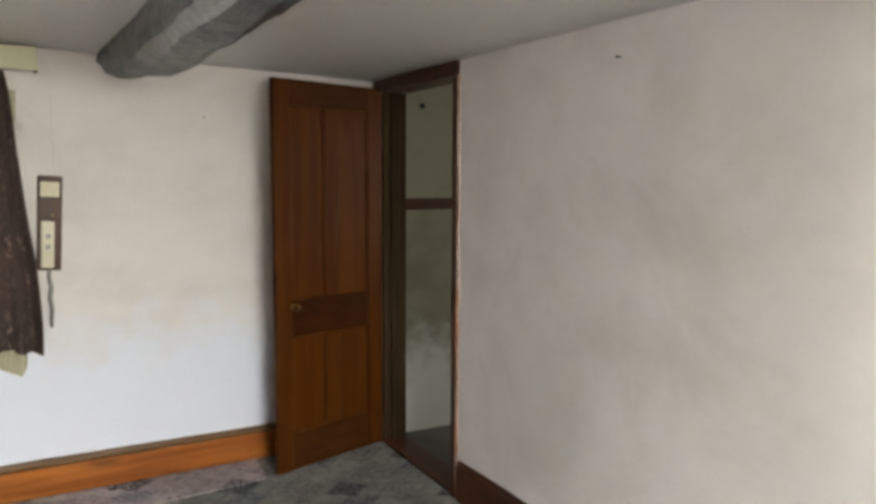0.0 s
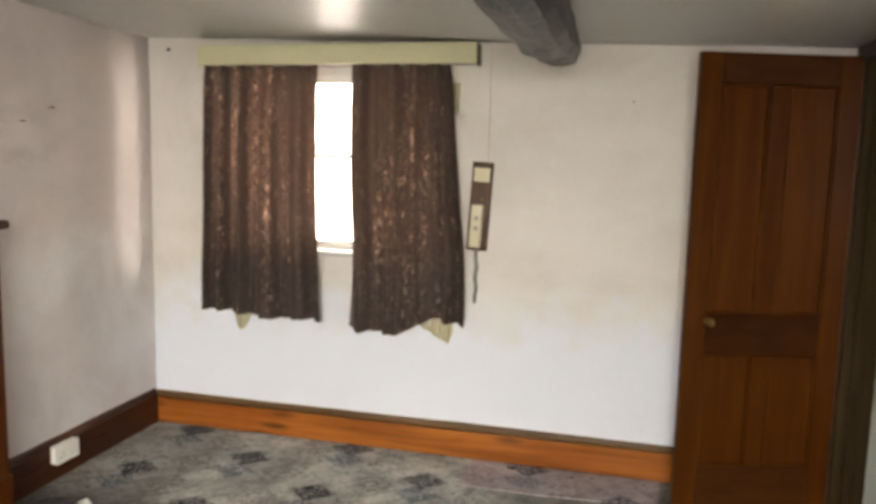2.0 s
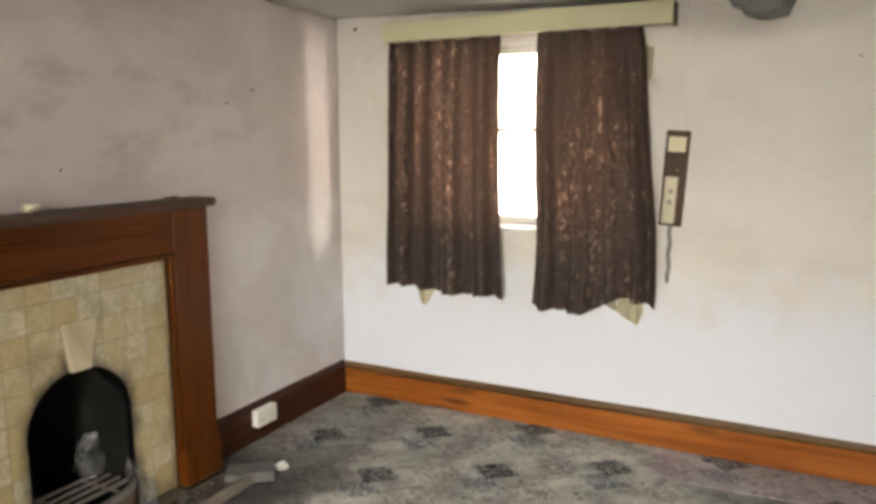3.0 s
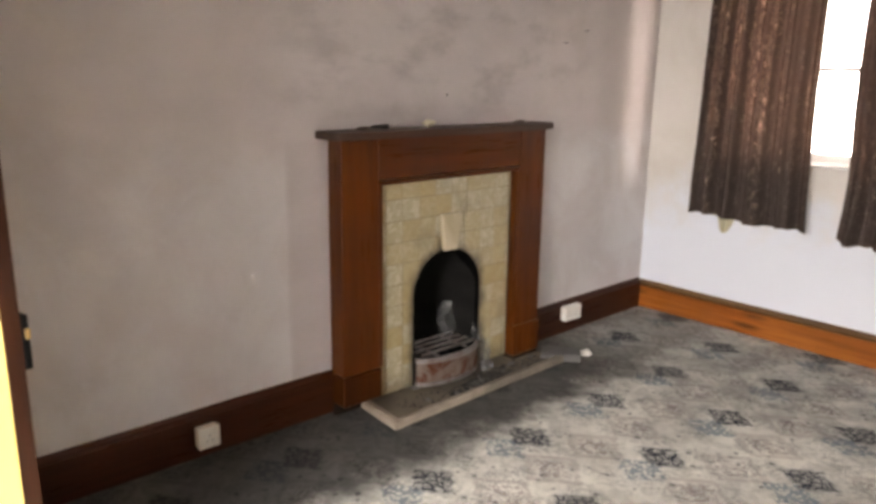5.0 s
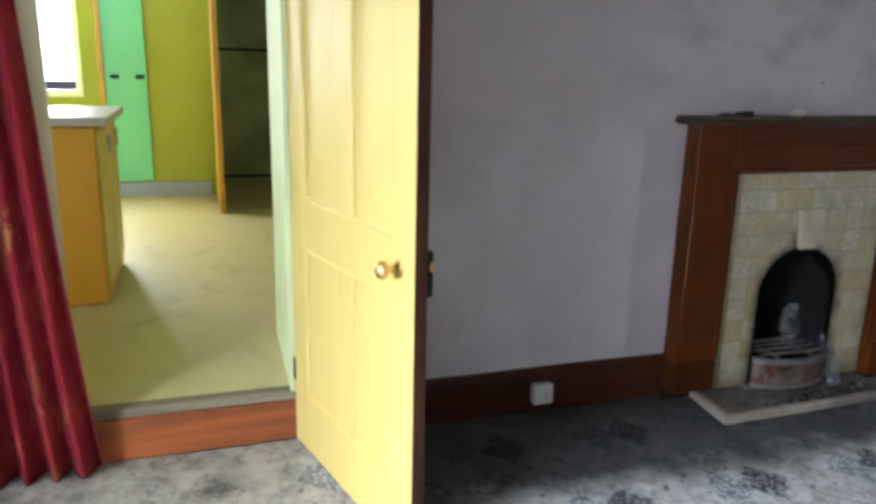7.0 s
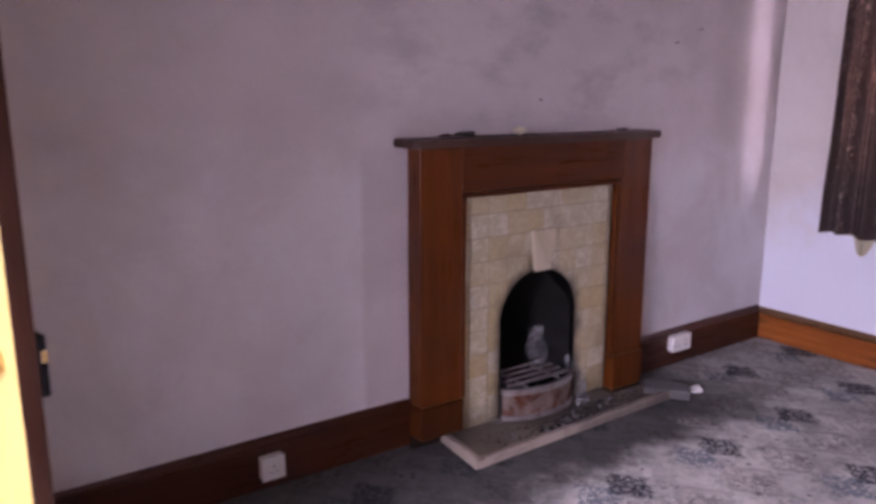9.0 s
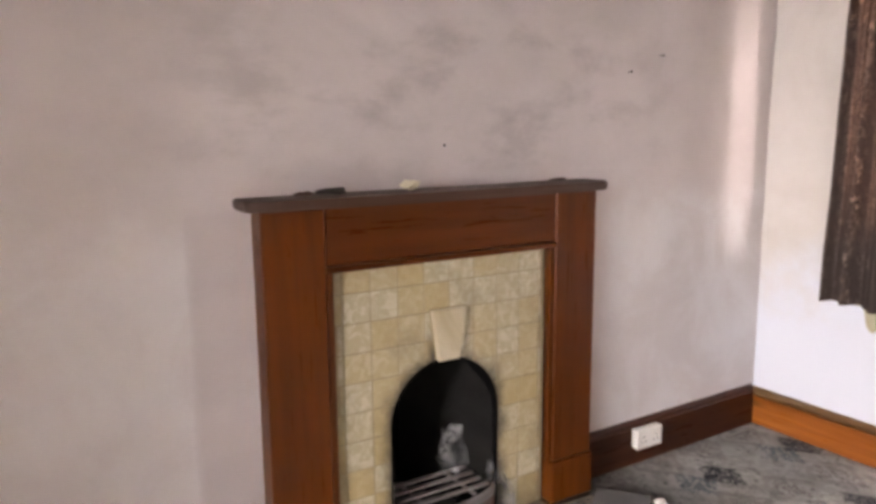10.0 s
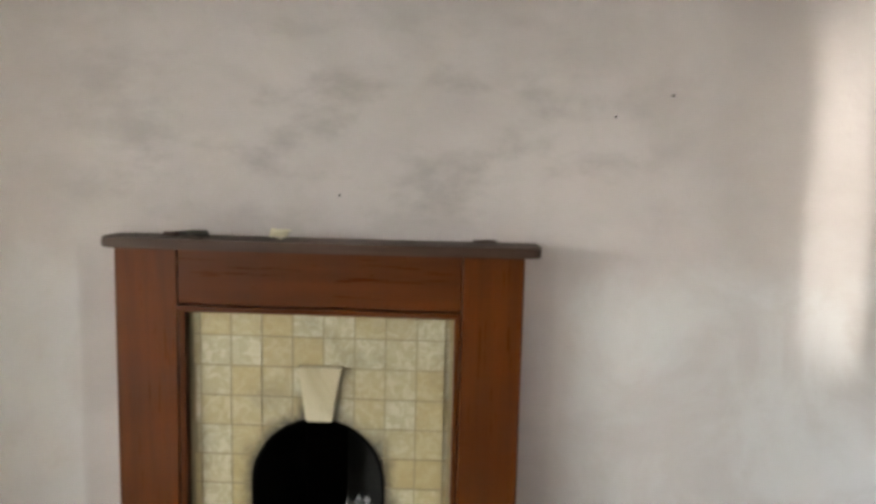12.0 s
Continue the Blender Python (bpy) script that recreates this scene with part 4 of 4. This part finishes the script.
for za, zb in zip(rows_z, rows_z[1:]):
    for ya, yb in zip(cols_y, cols_y[1:]):
        g = 0.0023
        if ya + g > AY - AR and yb - g < AY + AR and za < AZ:
            continue
        bm = above_arch(ya + g, yb - g, zb + g, za - g, TX - 0.0025, TX + random.uniform(-0.0008, 0.0012))
        if bm:
            if ya < 1.85 or yb > 2.69:
                for v in bm.verts:
                    v.co.x -= 0.006 * (v.co.y < 1.85 or v.co.y > 2.69)
            part("tile", bm, M_TILE, slip)
key = prism([(TX - 0.002, 2.199, 0.866), (TX - 0.002, 2.343, 0.866), (TX - 0.002, 2.311, 0.684), (TX - 0.002, 2.225, 0.684)], (0.022, 0, 0))
bmesh.ops.bevel(key, geom=key.edges[:], offset=0.004, segments=2, affect="EDGES")
part("keystone", key, M_KEY, fire, "pale proud tiled keystone")
part("keystone_bed", prism([(TX - 0.002, 2.196, 0.869), (TX - 0.002, 2.346, 0.869), (TX - 0.002, 2.316, 0.688), (TX - 0.002, 2.220, 0.688)], (0.006, 0, 0)), M_GROUT, fire, "grubby joint round the keystone")

# arched iron rim and firebox
outl = [(AY - AR, 0.04)] + [(AY + AR * math.cos(radians(180 - q)), AZ + AR * math.sin(radians(180 - q))) for q in range(0, 181, 9)] + [(AY + AR, 0.04)]
bm = bmesh.new()
for (y0, z0), (y1, z1) in zip(outl, outl[1:]):
    def inn(y, z, d):
        c = Vector((y - AY, max(0, z - AZ)))
        n = c.normalized() if c.length else Vector((1, 0))
        return y - d * n.x, z - d * n.y
    (p0, q0), (p1, q1) = inn(y0, z0, 0.007), inn(y1, z1, 0.007)
    prism([(TX + 0.004, y0, z0), (TX + 0.004, y1, z1), (TX + 0.004, p1, q1), (TX + 0.004, p0, q0)], (-0.10, 0, 0), bm)
bmesh.ops.remove_doubles(bm, verts=bm.verts[:], dist=0.0003)
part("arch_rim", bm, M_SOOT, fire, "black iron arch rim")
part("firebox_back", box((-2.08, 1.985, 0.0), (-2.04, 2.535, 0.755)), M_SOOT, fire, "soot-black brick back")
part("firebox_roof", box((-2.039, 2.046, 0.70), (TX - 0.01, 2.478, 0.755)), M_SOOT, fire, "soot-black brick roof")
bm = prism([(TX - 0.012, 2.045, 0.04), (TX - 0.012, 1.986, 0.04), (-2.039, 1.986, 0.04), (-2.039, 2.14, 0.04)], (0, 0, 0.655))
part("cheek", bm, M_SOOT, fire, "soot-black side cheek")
bm = bmesh.new()
prism([(TX - 0.012, 2.479, 0.04), (TX - 0.012, 2.534, 0.04), (-2.039, 2.534, 0.04), (-2.039, 2.30, 0.04)], (0, 0, 0.655), bm)
part("cheek", bm, M_SOOT_LIT, fire, "sooty side cheek, coloured paler as if lit")
part("back_hearth", box((-2.039, 2.046, 0.0), (TX + 0.006, 2.478, 0.04), 0.004), M_ASH, fire)

# grate: bowed rusty front, top bars
grate = thing("fire_grate", (-1.60, 2.25, 0.04), "rusty bow-fronted metal fire grate with flat top bars", "grate")


def bow(y, d=0.0):
    u = (y - 2.245) / 0.205
    return -1.625 + 0.105 * math.sqrt(max(0.0, 1 - u * u * 0.86)) + d


def strip(z0, z1, d0, d1, n=24):
    bm = bmesh.new()
    ys = [2.04 + 0.41 * k / n for k in range(n + 1)]
    for p, q in zip(ys, ys[1:]):
        prism([(bow(p, d0), p, z0), (bow(q, d0), q, z0), (bow(q, d1), q, z0), (bow(p, d1), p, z0)], (0, 0, z1 - z0), bm)
    bmesh.ops.remove_doubles(bm, verts=bm.verts[:], dist=0.0003)
    return bm


part("front_panel", strip(0.062, 0.158, -0.006, 0.0), M_RUST, grate, "rust-brown bowed front plate")
part("top_rim", strip(0.159, 0.184, -0.014, 0.006), M_STEEL, grate, "worn steel rim")
part("bottom_rim", strip(0.042, 0.0615, -0.012, 0.008), M_STEEL, grate)
for k in range(4):
    x = -1.60 - 0.052 * k
    part("bar", box((x, 2.075, 0.186), (x + 0.020, 2.425, 0.196), 0.002), M_STEEL, grate)
for y in (2.15, 2.34):
    part("cross_bar", box((-1.78, y, 0.176), (-1.56, y + 0.014, 0.1855), 0.002), M_STEEL, grate)
for y in (2.10, 2.39):
    part("leg", box((-1.76, y, 0.041), (-1.74, y + 0.016, 0.1755), 0.002), M_IRON, grate)


def crumple(name, at, size, seed, material, label, category, sub=3, squash=(1, 1, 1), rough=0.55):
    bm = bmesh.new()
    bmesh.ops.create_icosphere(bm, subdivisions=sub, radius=1.0)
    for v in bm.verts:
        n = v.co.normalized()
        d = 1 + rough * noise.noise(n * 1.7 + Vector((seed, 0, 0))) + 0.45 * rough * abs(noise.noise(n * 4.5 + Vector((0, seed, 0))))
        v.co = Vector([c * d * size * q for c, q in zip(n, squash)])
    low = min(v.co.z for v in bm.verts)
    bm.transform(Matrix.Translation((at[0], at[1], at[2] - low)))
    return tagged(mesh_object(name, bm, material), label, category)



def film_sheet(at, width, height, seed, lean, label):
    """Crumpled film: a sheet creased into flat facets, ragged and narrowing upwards; lean: how far its top tips along y."""
    rng = random.Random(seed)
    nu, nv = 9, 11
    bm = bmesh.new()
    vs = []
    for i in range(nu + 1):
        row = []
        for k in range(nv + 1):
            u, v = i / nu, k / nv
            w = width * (1.0 - 0.38 * v ** 1.6)
            ragged = 1.0 - 0.45 * rng.random() * v
            row.append(bm.verts.new((at[0] + rng.uniform(-0.028, 0.028) * (1 - 0.3 * v) - 0.05 * v, at[1] + (u - 0.5) * w + lean * v + rng.uniform(-0.009, 0.009), at[2] + height * v * ragged + (0 if k == 0 else rng.uniform(-0.008, 0.008)))))
        vs.append(row)
    for i in range(nu):
        for k in range(nv):
            a, b, c, d = vs[i][k], vs[i + 1][k], vs[i + 1][k + 1], vs[i][k + 1]
            for f in (((a, b, c), (a, c, d)) if rng.random() < 0.5 else ((a, b, d), (b, c, d))):
                bm.faces.new(f)
    bmesh.ops.recalc_face_normals(bm, faces=bm.faces[:])
    shell = bmesh.ops.extrude_face_region(bm, geom=bm.faces[:])
    bmesh.ops.translate(bm, verts=[e for e in shell["geom"] if isinstance(e, bmesh.types.BMVert)], vec=(0.0012, 0, 0))
    tagged(mesh_object("plastic_film", bm, M_FILM), label, "plastic film", "plastic film in the fireplace")


film_sheet((-1.720, 2.395, 0.197), 0.21, 0.19, 5, 0.015, "crumpled clear plastic film standing on the grate bars")
film_sheet((-1.580, 2.515, 0.013), 0.10, 0.26, 12, -0.03, "crumpled pale plastic film spilling from the fire opening")

hearth = thing("hearth", (-1.46, 2.3, 0), "sooty sunken stone hearth inside a low pale kerb, littered with ash", "hearth")
HZ = 0.012
part("slab", prism([(-1.655, 1.78, 0.0), (-1.404, 1.78, 0.0), (-1.436, 2.950, 0.0), (-1.655, 2.900, 0.0)], (0, 0, HZ)), M_HEARTH, hearth)


def kerb(p, q, width, height, material, label="", seed=0.0):
    """A worn stone strip from p to q, its outer edge on that line and its body to the left of it."""
    a, b = Vector((*p, 0)), Vector((*q, 0))
    d = (b - a).normalized()
    n = Vector((-d.y, d.x, 0))
    steps = max(4, int((b - a).length / 0.05))
    bm, rows = bmesh.new(), []
    for k in range(steps + 1):
        c = a + (b - a) * k / steps
        w = [0.005 * noise.noise((k * 0.45 + seed, e * 3.1, 2.0)) for e in range(4)]
        sec = ((0.0, 0.0), (0.001 + w[0] * 0.4, height - 0.010 + w[0]), (0.009 + w[1], height + w[1] * 0.6), (width - 0.009 + w[2], height - 0.002 + w[2] * 0.6), (width - 0.001, height - 0.012), (width, 0.0))
        rows.append([bm.verts.new(c + n * o + Vector((0, 0, h))) for o, h in sec])
    for r, t in zip(rows, rows[1:]):
        for k in range(6):
            bm.faces.new((r[k], r[(k + 1) % 6], t[(k + 1) % 6], t[k]))
    bm.faces.new(rows[0][::-1])
    bm.faces.new(rows[-1])
    part("kerb_stone", bm, material, hearth, label)


kerb((-1.360, 1.775), (-1.396, 3.085), 0.042, 0.036, M_KERB, "pale worn front kerb", 1.0)
kerb((-1.643, 1.752), (-1.361, 1.728), 0.045, 0.036, M_KERB, "worn side kerb", 6.0)
kerb((-1.404, 3.083), (-1.570, 2.950), 0.130, 0.042, M_DKSTONE, "soot-dark side kerb", 11.0)
for k in range(64):
    y, x = random.gauss(2.36, 0.22), random.uniform(-1.54, -1.385)
    y = min(2.9, max(1.86, y))
    if x < bow(y) + 0.03 and 2.02 < y < 2.47:
        x = bow(y) + 0.035 + 0.06 * random.random()
    x = min(x, -1.440)
    crumple("cinder", (x, y, HZ), random.uniform(0.004, 0.014), k * 1.7, random.choice((M_ASH, M_IRON, M_STONE, M_DKSTONE)), "small loose cinder lying on the hearth", "cinder", 1, (1.2, 1.0, 0.6), 0.5)["group"] = "cinders on the hearth"
bm = bmesh.new()
for k in range(800):
    y, x = random.gauss(2.42, 0.24), random.uniform(-1.56, -1.415)
    if not 1.86 < y < 2.95 or (2.00 < y < 2.49 and x < bow(y) + 0.012):
        continue
    q = random.uniform(0.003, 0.010)
    a = random.uniform(0, 6.3)
    ring = [bm.verts.new((x + q * math.cos(a + c * 1.57) * random.uniform(0.6, 1.3), y + q * math.sin(a + c * 1.57) * random.uniform(0.6, 1.3), HZ + 0.0005)) for c in range(4)]
    tip = bm.verts.new((x, y, HZ + 0.001 + q * random.uniform(0.3, 0.8)))
    bm.faces.new(ring[::-1])
    for c in range(4):
        bm.faces.new((ring[c], ring[(c + 1) % 4], tip))
tagged(mesh_object("ash_litter", bm, M_ASHLIT), "dark flakes of ash and soot scattered over the hearth", "ash", kind="stuff")
crumple("paper_ball", (-1.362, 3.085, 0.001), 0.022, 5.5, M_WHITE, "small white crumpled paper beside the hearth", "paper", 2, (1.1, 1.4, 0.8), 0.6)

# bits on the mantel
crumple("paper_scrap", (-1.62, 2.135, 1.2755), 0.020, 2.2, M_PAPER, "small crumpled cream paper on the mantel shelf", "paper", 2, (1.0, 1.5, 0.7), 0.9)
crumple("mantel_debris", (-1.63, 1.86, 1.2755), 0.020, 6.2, M_DARK, "dark flake of debris on the mantel shelf", "debris", 2, (1.0, 2.4, 0.45), 0.8)
crumple("mantel_debris", (-1.64, 1.78, 1.2755), 0.014, 9.4, M_SHELF, "dark flake of debris on the mantel shelf", "debris", 2, (1.0, 2.0, 0.5), 0.8)
crumple("mantel_debris", (-1.66, 2.79, 1.2755), 0.012, 4.4, M_SHELF, "dark flake of debris on the mantel shelf", "debris", 2, (1.0, 3.0, 0.4), 0.8)

# ---------------------------------------------------------------- sockets and nails


def socket(y0, y1, z0, z1, gangs, label):
    ob = thing("wall_socket", (XW + 0.02, (y0 + y1) / 2, z0), label, "socket", "sockets on the baseboard")
    x0 = XW + 0.0185
    part("back_box", box((x0, y0, z0), (x0 + 0.030, y1, z1), 0.004), M_WHITE, ob)
    face = part("face_plate", box((x0 + 0.0302, y0 - 0.002, z0 - 0.002), (x0 + 0.040, y1 + 0.002, z1 + 0.002), 0.003), M_WHITE, ob)
    w = (y1 - y0) / gangs
    for g in range(gangs):
        c = y0 + w * (g + 0.5)
        part("switch", box((x0 + 0.0402, c + 0.010, z1 - 0.028), (x0 + 0.044, c + 0.022, z1 - 0.012), 0.001), M_WHITE, face)
        for dy, dz in ((0, 0.052), (-0.012, 0.030), (0.012, 0.030)):
            part("pin_hole", box((x0 + 0.0401, c + dy - 0.003, z0 + dz - 0.003), (x0 + 0.0405, c + dy + 0.003, z0 + dz + 0.003)), M_DARK, face)


socket(0.972, 1.058, 0.050, 0.136, 1, "white plastic single wall socket on the dark baseboard")
socket(3.262, 3.408, 0.088, 0.174, 2, "white plastic double wall socket on the dark baseboard")


def nail(at, out, size=0.004):
    r = Vector(out).to_track_quat("Z", "Y").to_matrix().to_4x4()
    ob = mesh_object("nail", lathe([(size * 0.5, -0.01), (size * 0.5, 0.012), (size, 0.012), (size, 0.016)], Matrix.Translation(at) @ r, 8), M_IRON)
    tagged(ob, "small dark nail stuck in the plaster wall", "nail", "nails in the walls")


for y, z in ((3.376, 1.76), (3.197, 1.69), (2.313, 1.417)):
    nail((XW, y, z), (1, 0, 0))
nail((-1.60, YN, 2.13), (0, -1, 0), 0.009)
nail((0.895, YN, 1.86), (0, -1, 0))
nail((XE, 2.122, 1.974), (-1, 0, 0), 0.005)
nail((2.148, YN - 0.03, 1.973), (0, -1, 0), 0.014)

# carpet offcut by the north baseboard
bm = bmesh.new()
edge = [(0.165, 3.80), (0.55, 3.795), (0.93, 3.815), (1.10, 3.84), (1.12, 4.115), (0.95, 4.12), (0.172, 4.112)]
prism([(x, y, 0.001) for x, y in edge], (0, 0, 0.006), bm)
tagged(mesh_object("carpet_offcut", bm, M_OFFCUT), "loose pinkish patterned carpet offcut along the baseboard", "carpet offcut")

# ---------------------------------------------------------------- doorway to the kitchen
KF = 0.20
frame2 = thing("door_frame_2", (XW, -0.415, 0), "doorway with a worn red-brown step up to the kitchen", "door frame", kind="structure")
part("riser", box((XW - 0.030, JAMB_Y, 0.0), (XW - 0.002, HINGE_Y, 0.168), 0.004), M_STEP, frame2, "worn red-brown painted step riser")
part("threshold", box((XW - 0.075, JAMB_Y, 0.169), (XW - 0.004, HINGE_Y, KF + 0.004), 0.006), M_THRESH, frame2, "worn grey wooden threshold")
bm = prism([(XW - 0.012, HINGE_Y - 0.001, KF), (XW - 0.70, HINGE_Y + 0.02, KF), (XW - 0.70, HINGE_Y - 0.004, KF), (XW - 0.012, HINGE_Y - 0.018, KF)], (0, 0, 1.82))
part("reveal_lining", bm, M_REVEAL, frame2, "pale green painted plaster reveal")
part("head_lining", box((XW - 0.70, JAMB_Y + 0.002, 2.021), (XW - 0.008, HINGE_Y - 0.02, 2.029)), M_REVEAL, frame2)
bm = prism([(XW - 0.004, JAMB_Y, 0.0), (XW - 0.004, -0.969, 0.0), (XW - 0.699, -0.969, 0.0), (XW - 0.699, -0.955, 0.0)], (0, 0, 2.029))
part("reveal_lining", bm, M_CREAM, frame2, "pale yellow splayed reveal")

tagged(mesh_object("kitchen_floor", box((-7.1, -2.6, -0.1), (XW - 0.076, 1.3, KF)), M_LINO), "dirty cream-yellow kitchen lino floor", "lino floor", kind="structure")
tagged(mesh_object("kitchen_ceiling", box((-7.3, -2.7, 2.55), (XW - 0.70, 1.4, 2.65)), M_CEIL), "plain kitchen ceiling", "ceiling", kind="structure")
wall("kitchen_wall_west", "x", -6.35, -0.25, (-2.7, -0.155), (0.0, 2.6), [(-2.5, -1.30, 1.10, 2.3)], M_KLIME, "lime green painted kitchen wall")
wall("kitchen_wall_alcove", "x", -7.0, -0.2, (-0.155, 1.4), (0.0, 2.6), [], M_KOLIVE, "dark green stained alcove wall")
wall("kitchen_wall_north", "y", 0.80, 0.2, (-7.2, XW - 0.70), (0.0, 2.6), [], M_KOLIVE, "dark green kitchen wall")
wall("kitchen_wall_south", "y", -2.55, -0.2, (-6.45, XW - 0.70), (0.0, 2.6), [], M_KLIME, "lime green painted kitchen wall")
tagged(mesh_object("kitchen_baseboard", box((-6.349, -2.5, KF), (-6.31, -0.26, 0.33), 0.004), M_SKIRT), "blue-grey painted kitchen baseboard", "baseboard", kind="structure")
tagged(mesh_object("kitchen_partition", box((-6.99, -0.205, KF), (-5.36, -0.160, 2.55), 0.004), M_ORANGE), "orange-ochre painted wooden partition", "partition", kind="structure")
for z in (0.26, 1.54, 2.10):
    tagged(mesh_object("alcove_batten", box((-6.999, -0.15, z), (-6.975, 0.79, z + 0.025), 0.003), M_IRON), "dark horizontal batten on the alcove wall", "batten", kind="structure")

tagged(mesh_object("alcove_shelf", box((-6.999, -0.15, 2.13), (-6.70, 0.79, 2.155), 0.003), M_REVEAL), "pale green painted shelf board in the alcove", "shelf", kind="structure")

kwin = thing("window_2", (-6.4, -1.9, 1.10), "white framed kitchen window full of daylight", "window", kind="structure")
bm = bmesh.new()
for lo, hi in (((-6.47, -2.5, 1.10), (-6.41, -2.44, 2.3)), ((-6.47, -1.36, 1.10), (-6.41, -1.30, 2.3)), ((-6.47, -2.44, 2.24), (-6.41, -1.36, 2.3)), ((-6.47, -2.44, 1.10), (-6.41, -1.36, 1.16)), ((-6.47, -1.93, 1.16), (-6.41, -1.87, 2.24))):
    box(lo, hi, 0.004, bm)
part("window_frame", bm, M_WINPAINT, kwin)
for y0, y1 in ((-2.44, -1.93), (-1.87, -1.36)):
    part("pane", box((-6.442, y0, 1.16), (-6.438, y1, 2.24)), M_GLASS, kwin).visible_shadow = False

cup = thing("wall_cupboard", (-6.33, -0.93, 0.345), "mint green painted tall cupboard door with dark catches", "cupboard")
part("door_panel", box((-6.348, -1.115, 0.345), (-6.31, -0.765, 2.5), 0.004), M_MINT, cup)
for y in (-1.03, -0.82):
    part("catch", box((-6.309, y - 0.035, 1.27), (-6.285, y + 0.035, 1.30), 0.004), M_IRON, cup, "dark metal catch")
post = mesh_object("cupboard_post", box((-6.348, -1.155, 0.345), (-6.29, -1.116, 2.5), 0.003), M_ORANGE)
tagged(post, "orange-ochre painted upright beside the cupboard", "post", kind="structure")

unit = thing("kitchen_unit", (-3.4, -1.1, KF), "ochre yellow kitchen base unit with rounded corner", "kitchen unit")
bm = box((-3.90, -1.45, KF + 0.0), (-3.03, -0.832, 1.125), 0.03, seg=3)
part("body", bm, M_ORANGE, unit)
for x0 in (-3.87, -3.45):
    d = part("unit_door", box((x0, -0.831, KF + 0.09), (x0 + 0.38, -0.820, 1.09), 0.004), M_YELLOW, unit)
    part("handle", box((x0 + 0.04, -0.8195, 0.95), (x0 + 0.055, -0.802, 1.05), 0.004), M_STEEL, d)
tagged(mesh_object("worktop", box((-3.92, -1.47, 1.127), (-3.00, -0.77, 1.170), 0.008, seg=2), M_WORKTOP), "grey worn kitchen worktop on the base unit", "worktop")

# red curtain beside the doorway
red = thing("door_curtain", (-1.62, -1.0, 0.01), "red and gold patterned curtain bunched beside the doorway", "curtain")
bm = bmesh.new()
N, R = 90, 30
layers = []
for side in (0, 1):
    vs = []
    for i in range(N + 1):
        s = i / N
        col = []
        for k in range(R + 1):
            h = k / R
            spread = 0.30 + 0.14 * (1 - h) ** 1.5
            col.append(bm.verts.new((XW + 0.075 + side * 0.004 + (0.022 + 0.02 * (1 - h)) * math.sin(2 * math.pi * 5 * s + 0.4 * math.sin(6 * h)), -1.165 + spread * s + 0.01 * noise.noise((s * 6, h * 4, 3)), 0.015 + 2.06 * h)))
        vs.append(col)
    layers.append(vs)
for vs in layers:
    for i in range(N):
        for k in range(R):
            bm.faces.new((vs[i][k], vs[i + 1][k], vs[i + 1][k + 1], vs[i][k + 1]))
for i in range(N):
    for k in (0, R):
        bm.faces.new((layers[0][i][k], layers[0][i + 1][k], layers[1][i + 1][k], layers[1][i][k]))
for k in range(R):
    for i in (0, N):
        bm.faces.new((layers[0][i][k], layers[0][i][k + 1], layers[1][i][k + 1], layers[1][i][k]))
part("fabric", bm, M_RED, red, smooth=True)
part("curtain_pole", tube([(XW + 0.077, -1.35, 2.085), (XW + 0.077, -0.70, 2.085)], 0.009), M_BRASS, red)
for y in (-1.33, -0.72):
    part("bracket", box((XW - 0.004, y - 0.01, 2.075), (XW + 0.068, y + 0.01, 2.095), 0.002), M_BRASS, red)

# south window behind the walk
swin = thing("window_3", (SWX + SWW / 2, YS - 0.3, 0.75), "white framed window in the south wall", "window", kind="structure")
bm = bmesh.new()
for a, b, c, d in ((0.0, 0.06, 0.75, 1.98), (SWW - 0.06, SWW, 0.75, 1.98), (0.06, SWW - 0.06, 1.92, 1.98), (0.06, SWW - 0.06, 0.75, 0.81), (SWW / 2 - 0.03, SWW / 2 + 0.03, 0.81, 1.92)):
    box((SWX + a, -2.29, c), (SWX + b, -2.23, d), 0.004, bm)
part("window_frame", bm, M_WINPAINT, swin)
for a, b in ((0.06, SWW / 2 - 0.03), (SWW / 2 + 0.03, SWW - 0.06)):
    part("pane", box((SWX + a, -2.262, 0.81), (SWX + b, -2.258, 1.92)), M_GLASS, swin).visible_shadow = False

# ground outside
tagged(mesh_object("ground", box((-400, -400, -0.3), (400, 400, -0.12)), M_DKSTONE), "plain ground outside the cottage", "ground", kind="structure")
